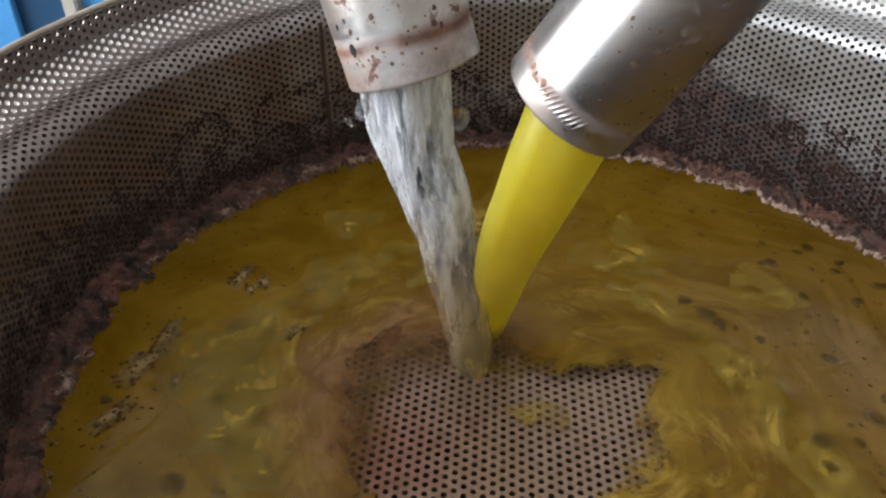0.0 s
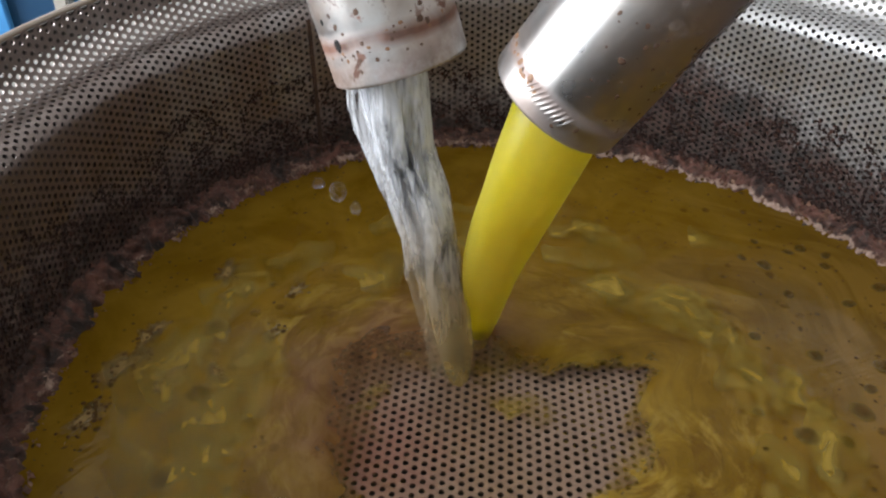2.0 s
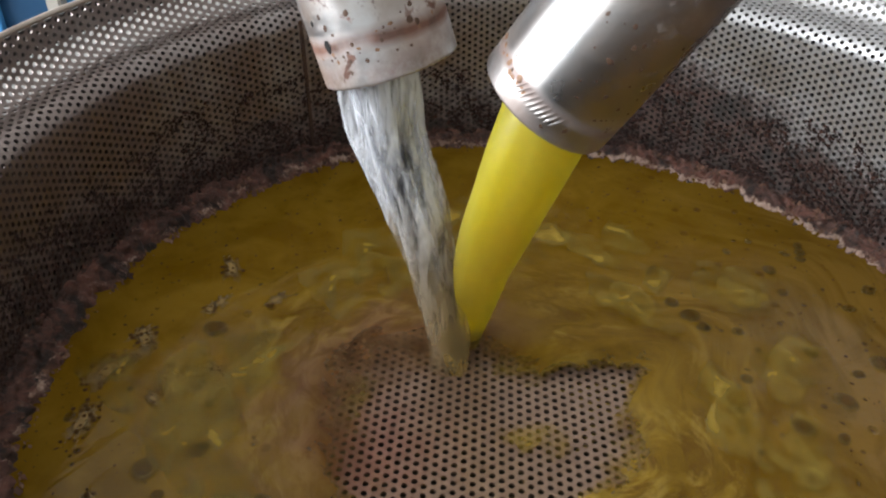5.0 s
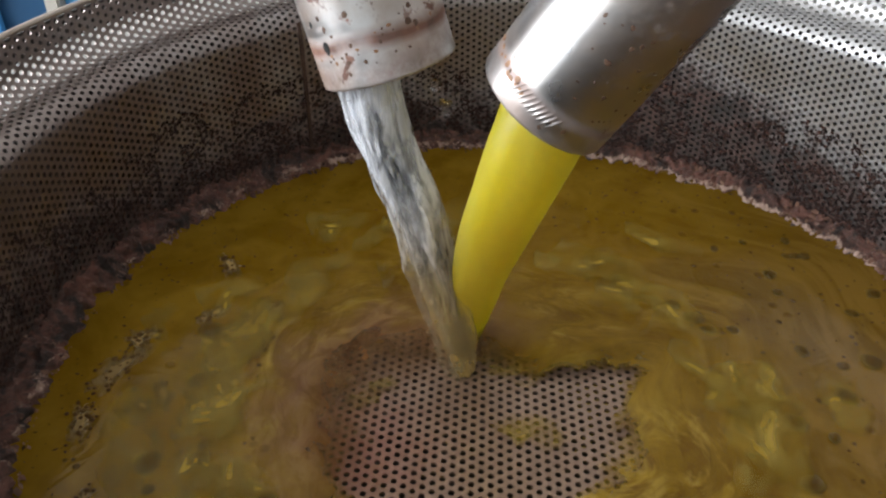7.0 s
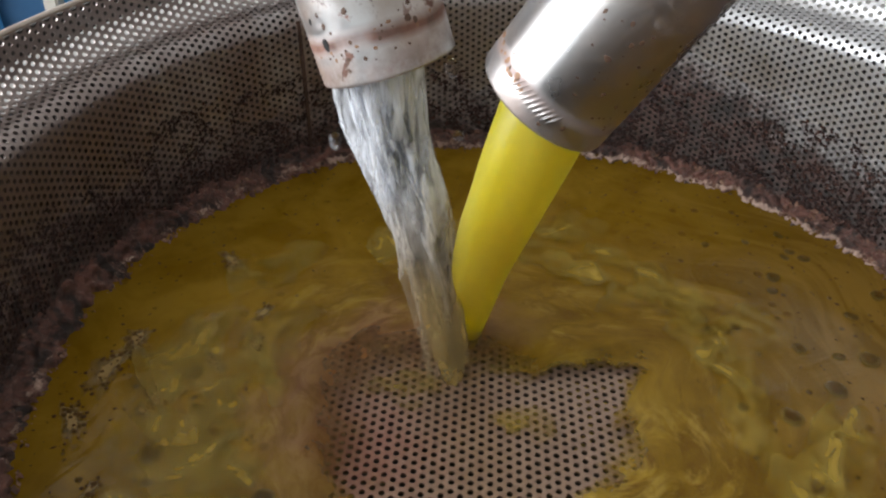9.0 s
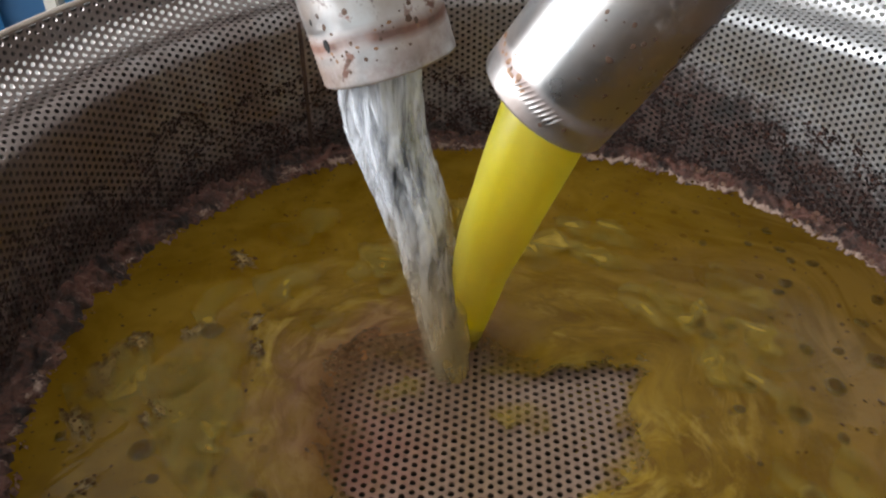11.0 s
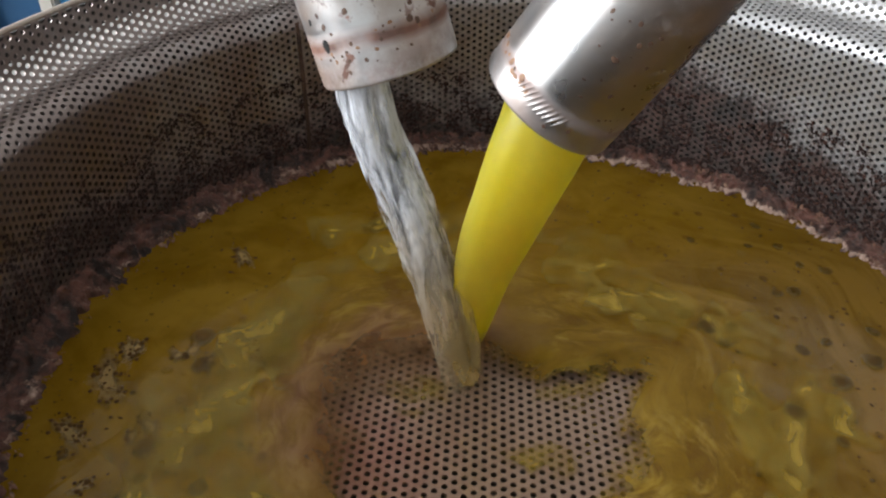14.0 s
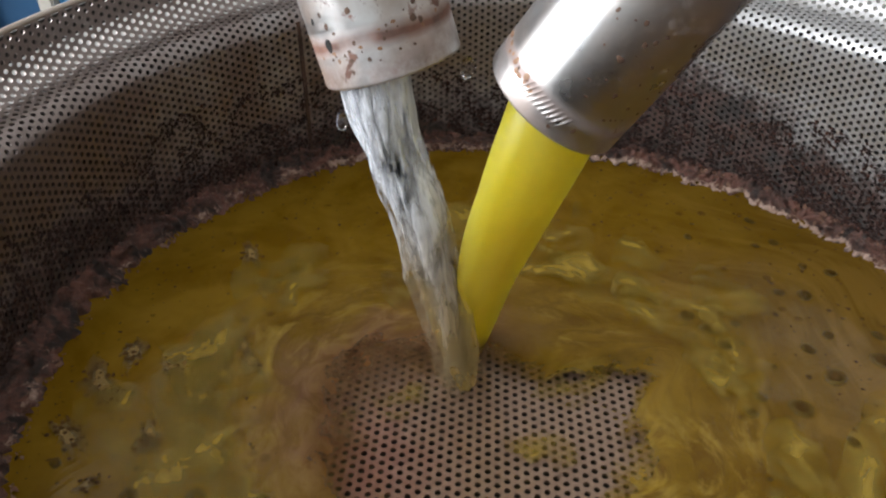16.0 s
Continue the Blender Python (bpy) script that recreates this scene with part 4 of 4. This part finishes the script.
sheets, strands = [], []
for k in range(SHEETS):
    a = 2 * math.pi * k / SHEETS + 0.4
    rows = [(x + 0.002 + 0.50 * r * math.cos(a), y + 0.40 * r * math.sin(a), z, 0.44 * r) for x, y, z, r in WATER_LINE]
    ob = tube_mesh("sheet", rows, WATER_MILKY, 71 + 3 * k, 180, 40, 0.30, 0.9, 0.3, 30.0, WATER_LINE[1][:3], 0.16)
    ob.parent = water_stream
    ob.location = (0, 0, 0)
    tagged(ob, "broken white sheet of aerated water")
    sheets.append(ob)
for k in range(STRANDS):
    ob = tube_mesh("strand", strand_rows(k), WATER_MILKY, 11 + k, 160, 18, 0.40, 1.0, 0.3, 40.0, WATER_LINE[1][:3], 0.30)
    ob.parent = water_stream
    ob.location = (0, 0, 0)
    tagged(ob, "twisting white strand of water")
    strands.append(ob)

mixed = tube_mesh("mixed_foot", [(x + 0.002, y + 0.001, z, r * w) for (x, y, z, r), w in zip(catmull(WATER_LINE, 15)[8:], (0.5, 0.85, 1.0, 1.05, 1.0, 0.95, 0.8))], MIXED, 31, 60, 28, 0.35, 0.9, 0.6, 45.0, WATER_LINE[1][:3])
mixed.parent = water_stream
mixed.location = (0, 0, 0)
tagged(mixed, "cloudy yellow foot where water and oil mix")
rng = random.Random(12)
ribbons = []
for k in range(56):
    ribbons.append(ribbon("froth_streak", rng.uniform(0.04, 0.10), rng.uniform(0.016, 0.040), rng.uniform(0.3, 1.8), k * 1.37))
tongues = [ribbon("oil_tongue", rng.uniform(0.030, 0.055), rng.uniform(0.014, 0.024), rng.uniform(-1.8, 1.8), 90 + k * 1.9) for k in range(9)]
for ob in tongues:
    tagged(ob, "yellow tongue of oil sliding over the floor", "oil", "oil tongues")
bubbles = []
for k in range(180):
    bubbles.append(bubble("oil_bubble", 0.0007 + 0.0034 * rng.random() ** 3, k))
rafts = [foam_raft("foam_raft", 0.021 - 0.003 * k if k < 3 else rng.uniform(0.007, 0.014), k) for k in range(16)]

spots = []
for k in range(1000):
    a, r = rng.uniform(0, 6.28), (R - 0.012) * rng.uniform(0.35, 1) ** 0.5
    x, y = r * math.cos(a), r * math.sin(a)
    if math.hypot(x - PATCH[0], y - PATCH[1]) > 0.11:
        spots.append((Vector((x, y, liquid_z(x, y) + 0.0003)), Vector((0, 0, 1)), 0.0004 + 0.0008 * rng.random() ** 2))
lumps("floating_specks", spots, SPECK, "dark brown specks floating on the oil", "specks")



def thread(name, line, seed):
    """A lumpy thread of oil along rows of (x, y, z, radius), drawn out to points at both ends."""
    n, seg = 90, 12
    p = catmull(line, n)
    verts, faces = [], []
    for i in range(n):
        x, y, z, r = p[i]
        t = Vector(p[min(n - 1, i + 1)][:3] - p[max(0, i - 1)][:3]).normalized()
        side = t.cross(Vector((0, 0, 1))).normalized()
        up = side.cross(t)
        f = i / (n - 1)
        w = noise.noise_vector(Vector((f * 9, seed, 0.5)))
        r *= (0.08 + 0.92 * min(1.0, 7 * f, 7 * (1 - f)) ** 0.6) * (1 + 0.7 * w.x)
        c = Vector((x, y, z)) + side * (0.0022 * w.y) + up * (0.0012 * w.z)
        for k in range(seg):
            a = 2 * math.pi * k / seg
            verts.append(tuple(c + side * (1.25 * r * math.cos(a)) + up * (0.8 * r * math.sin(a)) - Vector(line[0][:3])))
    for i in range(n - 1):
        for k in range(seg):
            l = (k + 1) % seg
            faces.append((i * seg + k, (i + 1) * seg + k, (i + 1) * seg + l, i * seg + l))
    return obj(name, verts, faces, SPLASH, True)


def splash(line, arm):
    """A thread of oil thrown up from the foot of the streams, with a side arm."""
    root = thread("oil_splash", line, 5.0)
    root.location = line[0][:3]
    ob = thread("splash_arm", arm, 9.0)
    ob.location = Vector(arm[0][:3]) - Vector(line[0][:3])
    part("splash_arm", ob, root)
    return tagged(root, "thin yellow thread of oil splashing over the pool", "oil splash", "oil splashes")


SPLASHES = [
    (3.42, 3.55, splash([(0.012, 0.058, 0.015, 0.0012), (0.031, 0.036, 0.016, 0.0020), (0.064, 0.012, 0.015, 0.0017), (0.077, -0.018, 0.013, 0.0010), (0.085, -0.045, 0.012, 0.0022)],
                        [(0.031, 0.036, 0.015, 0.0016), (0.041, 0.020, 0.013, 0.0022), (0.047, 0.004, 0.010, 0.0010)])),
    (14.85, 15.04, splash([(0.045, 0.044, 0.014, 0.0040), (0.064, 0.0478, 0.014, 0.0028), (0.092, 0.052, 0.014, 0.0017), (0.134, 0.052, 0.013, 0.0009), (0.182, 0.049, 0.012, 0.0008)],
                          [(0.058, 0.046, 0.014, 0.0035), (0.064, 0.030, 0.013, 0.0028), (0.060, 0.014, 0.012, 0.0026), (0.052, 0.006, 0.010, 0.0012)])),
]

# water drops: time, place
EARLY_DROPS = [
    (0, -0.0954, 0.0223, 0.1462),
    (0, -0.0903, 0.0251, 0.1499),
    (0, -0.0498, 0.0236, 0.1469),
    (0.5, -0.0983, 0.0145, 0.1330),
    (0.5, -0.0357, 0.0172, 0.1355),
    (1, -0.0590, 0.0329, 0.1572),
    (1, -0.0555, 0.0274, 0.1498),
    (1.5, -0.0435, 0.0271, 0.1475),
    (2, -0.1027, 0.0105, 0.1227),
    (2, -0.0941, 0.0083, 0.1197),
    (2, -0.0871, 0.0045, 0.1145),
    (2.5, -0.1023, 0.0258, 0.1451),
    (2.5, -0.0914, 0.0280, 0.1479),
    (2.5, -0.0722, -0.0294, 0.0705),
    (3, -0.0917, 0.0296, 0.1512),
    (3, -0.0544, 0.0359, 0.1593),
    (3.5, -0.0934, 0.0314, 0.1526),
    (3.5, -0.0394, 0.0384, 0.1614),
]
MIDDLE_DROPS = [
    (3.5, -0.0364, 0.0266, 0.1455),
    (4, -0.0893, 0.0285, 0.1480),
    (4, -0.0804, 0.0042, 0.1153),
    (4, -0.0431, 0.0283, 0.1474),
    (4, -0.0404, 0.0344, 0.1555),
    (6.5, -0.1094, 0.0190, 0.1368),
    (6.5, -0.0563, 0.0279, 0.1486),
    (7, -0.0501, 0.0334, 0.1565),
    (7, -0.0455, 0.0279, 0.1491),
    (7.5, -0.1053, 0.0142, 0.1292),
    (7.5, -0.0319, 0.0376, 0.1609),
    (8, -0.0889, 0.0248, 0.1444),
    (8, -0.0379, 0.0248, 0.1444),
    (8.5, -0.1050, -0.0077, 0.1005),
    (8.5, -0.0438, 0.0349, 0.1586),
    (9, -0.0912, 0.0194, 0.1367),
    (9, -0.0430, 0.0372, 0.1610),
    (9, -0.0402, 0.0208, 0.1386),
]
LATE_DROPS = [
    (11.5, -0.0902, 0.0048, 0.1128),
    (11.5, -0.0868, 0.0237, 0.1386),
    (11.5, -0.0821, 0.0069, 0.1156),
    (12, -0.0484, 0.0274, 0.1410),
    (12, -0.0431, 0.0169, 0.1266),
    (12.5, -0.0922, 0.0323, 0.1455),
    (12.5, -0.0517, 0.0391, 0.1548),
    (12.5, -0.0359, 0.0346, 0.1486),
    (13, -0.1337, -0.0080, 0.0882),
    (13, -0.0536, 0.0364, 0.1490),
    (13.5, -0.0958, 0.0278, 0.1381),
    (14.5, -0.0859, 0.0228, 0.1311),
    (14.5, -0.0464, 0.0393, 0.1540),
    (14.5, -0.0414, 0.0291, 0.1400),
    (15, -0.0479, 0.0277, 0.1357),
    (15.5, -0.0491, 0.0314, 0.1392),
    (15.5, -0.0423, 0.0434, 0.1557),
    (16, -0.0905, 0.0330, 0.1399),
    (16, -0.0388, 0.0454, 0.1573),
]
DROPS = EARLY_DROPS + MIDDLE_DROPS + LATE_DROPS
drops = [droplet("water_drop", 0.0022 + 0.0016 * ((k * 7) % 5) / 4, k, 1.0 + 0.5 * ((k * 3) % 4) / 3) for k in range(len(DROPS))]


def motions():
    n = 160
    # how much of the pipe's mouth the water fills, from time to time; it keeps to one side
    fill = [(0, 1.0), (0.5, 0.70), (1, 1.05), (1.5, 0.80), (2, 0.85), (2.5, 0.90), (3, 0.95), (4, 0.80), (5.2, 0.90), (6.5, 0.68), (7, 0.62), (7.5, 1.05), (8, 0.95), (8.5, 0.90), (9, 0.97),
            (10.2, 0.85), (11.5, 1.0), (12, 0.62), (12.5, 0.75), (13, 0.80), (13.5, 0.72), (13.7, 0.85), (14, 0.42), (14.3, 0.68), (14.5, 0.68), (15, 0.70), (15.5, 0.75), (16, 0.70)]
    wide = [float(np.interp(i / 10, [q[0] for q in fill], [q[1] for q in fill])) for i in range(n + 1)]
    # the streams sway and turn a little
    rows, oil = [], []
    for i in range(n + 1):
        t = i / 10
        w = noise.noise_vector(Vector((t * 2.3, 0.5, 0.1)))
        side = 0.0165 * (wide[i] - 1)
        rows.append((t, Matrix.Translation(Vector(WATER_LINE[1][:3]) + Vector((side, 0, 0))) @ pose(0, 0, 0, 2.0 * w.x, 2.0 * w.y + math.degrees(1.9 * side / 0.15), 16 * w.z)))
        w = noise.noise_vector(Vector((t * 0.9, 7.5, 4.1)))
        oil.append((t, Matrix.Translation(Vector(OIL_LINE[1][:3])) @ pose(0, 0, 0, 0.5 * w.x, 0.5 * w.y, 0)))
    walk(water_stream, rows)
    walk(oil_stream, oil)
    for k, ob in enumerate(strands):
        a0 = 2 * math.pi * k / STRANDS
        rows = []
        for i in range(n + 1):
            t = i / 10
            w = noise.noise_vector(Vector((t * 6.1, k * 9.7, 2.2)))
            fan = (wide[i] - 1) / 0.66
            dx, dy = 0.0117 * fan * math.cos(a0), 0.0094 * fan * math.sin(a0)
            rows.append((t, pose(0.0018 * w.x + dx, 0.0018 * w.y + dy, 0.018 * w.z - 0.006,
                                 1.6 * w.y - math.degrees(0.6 * dy / 0.15), 1.6 * w.x + math.degrees(0.6 * dx / 0.15), 30 * w.z)))
        walk(ob, rows)
    # the sheets slip past one another as the water falls; when less runs they draw together
    for k, ob in enumerate(sheets):
        a = 2 * math.pi * k / SHEETS + 0.4
        rows = []
        for i in range(n + 1):
            t = i / 10
            w = noise.noise_vector(Vector((t * 7.3, k * 5.3, 6.6)))
            dx, dy = 0.0108 * (wide[i] - 1) * math.cos(a), 0.0086 * (wide[i] - 1) * math.sin(a)
            rows.append((t, pose(0.0012 * w.x + dx, 0.0012 * w.y + dy, 0.016 * w.z - 0.006,
                                 1.2 * w.y - math.degrees(0.6 * dy / 0.15), 1.2 * w.x + math.degrees(0.6 * dx / 0.15), 25 * w.z)))
        walk(ob, rows)
    # froth is carried out from the jets, sinks and comes up again
    g = random.Random(21)
    for k, ob in enumerate(ribbons):
        side = g.choice((-1, 1))
        a0 = radians(g.choice((g.uniform(0, 75), g.uniform(110, 215))))
        period, phase = g.uniform(5, 9), g.random()
        r0, r1, curl, spin = g.uniform(0.098, 0.115), g.uniform(0.14, 0.21), side * g.uniform(0.2, 0.9), side * g.uniform(5, 25)
        rows = []
        for i in range(0, n + 1, 2):
            t = i / 10
            f = (t / period + phase) % 1.0
            up = min(1.0, 6 * f, 6 * (1 - f)) if f > 0.02 else 0.0
            rr, a = r0 + (r1 - r0) * f, a0 + curl * f
            x, y = PATCH[0] + rr * math.cos(a), PATCH[1] + 0.01 + rr * math.sin(a)
            lim = (R - 0.035) / max(1e-6, math.hypot(x, y))
            if lim < 1:
                x, y = x * lim, y * lim
            rows.append((t, pose(x, y, liquid_z(x, y) - 0.020 + 0.0208 * up ** 0.25, 0, 2.6, math.degrees(a0) + 90 + spin * f)))
        walk(ob, rows)
    foot = WATER_LINE[-1]
    for k, ob in enumerate(tongues):
        a0, period, phase = radians((-25, 5, 20, 35, 50, 130, 160, 185, 215)[k]), g.uniform(1.6, 3.2), g.random()
        rows = []
        for i in range(n + 1):
            t = i / 10
            f = (t / period + phase) % 1.0
            up = min(1.0, 5 * f, 5 * (1 - f))
            rr, a = 0.014 + 0.055 * f, a0 + 0.5 * f * (1 if k % 2 else -1)
            rows.append((t, pose(foot[0] + rr * math.cos(a), foot[1] + rr * math.sin(a), -0.006 + 0.0085 * up ** 0.4, 0, 0, math.degrees(a) + 40 * f)))
        walk(ob, rows)
    # bubbles and foam drift slowly round the edge
    for k, ob in enumerate(bubbles + rafts):
        a0, r = radians(g.uniform(150, 215)), g.uniform(0.135, 0.222)
        if k % 3 and ob in bubbles:  # more of them on the side towards the bright wall
            while True:
                a0, r = radians(g.uniform(-25, 46)), g.uniform(0.095, 0.222)
                if bare(r * math.cos(a0), r * math.sin(a0)) > 0.022:
                    break
        rate = g.uniform(-0.012, 0.022)
        if ob in rafts[:3]:  # larger rafts keep beside the crust
            a0, r, rate = radians((178, 187, 172)[rafts.index(ob)]), (0.205, 0.212, 0.200)[rafts.index(ob)], 0.0015
        rows = []
        for i in range(0, n + 1, 8):
            t = i / 10
            a = a0 + rate * t
            x, y = (r + 0.002 * math.sin(t + k)) * math.cos(a), r * math.sin(a)
            rows.append((t, pose(x, y, liquid_z(x, y), 0, 2.6, 40 * math.sin(0.2 * t + k))))
        walk(ob, rows)
    # splashes leap from the foot of the streams and fall back
    for t0, t1, ob in SPLASHES:
        at = Vector(ob.location)
        down = Matrix.Translation(at + Vector((-0.03, 0, -0.05)))
        walk(ob, [(0.0, down), (t0 - 0.2, down), (t0, Matrix.Translation(at)), (t1, Matrix.Translation(at + Vector((0.002, 0, -0.0005)))),
                  (t1 + 0.2, Matrix.Translation(at + Vector((0.01, 0, -0.05)))), (16.0, Matrix.Translation(at + Vector((0.01, 0, -0.05))))])
    # drops leave the pipe, fall and sink
    src = Vector(left_end) + Vector(left_way).normalized() * 0.03
    for (t, x, y, z), ob in zip(DROPS, drops):
        p = Vector((x, y, z))
        out = Vector((x * 1.02, y, -0.012))
        rows = [(0.0, Matrix.Translation(src))] if t > 0.15 else []
        if t > 0.15:
            rows.append((max(0.05, t - 0.12), Matrix.Translation(src)))
        rows.append((t, Matrix.Translation(p)))
        if t < 15.8:
            rows += [(t + 0.14, Matrix.Translation(out)), (16.0, Matrix.Translation(out))]
        if t < 15.99 and t >= 15.8:
            rows.append((16.0, Matrix.Translation(p)))
        walk(ob, rows)


motions()
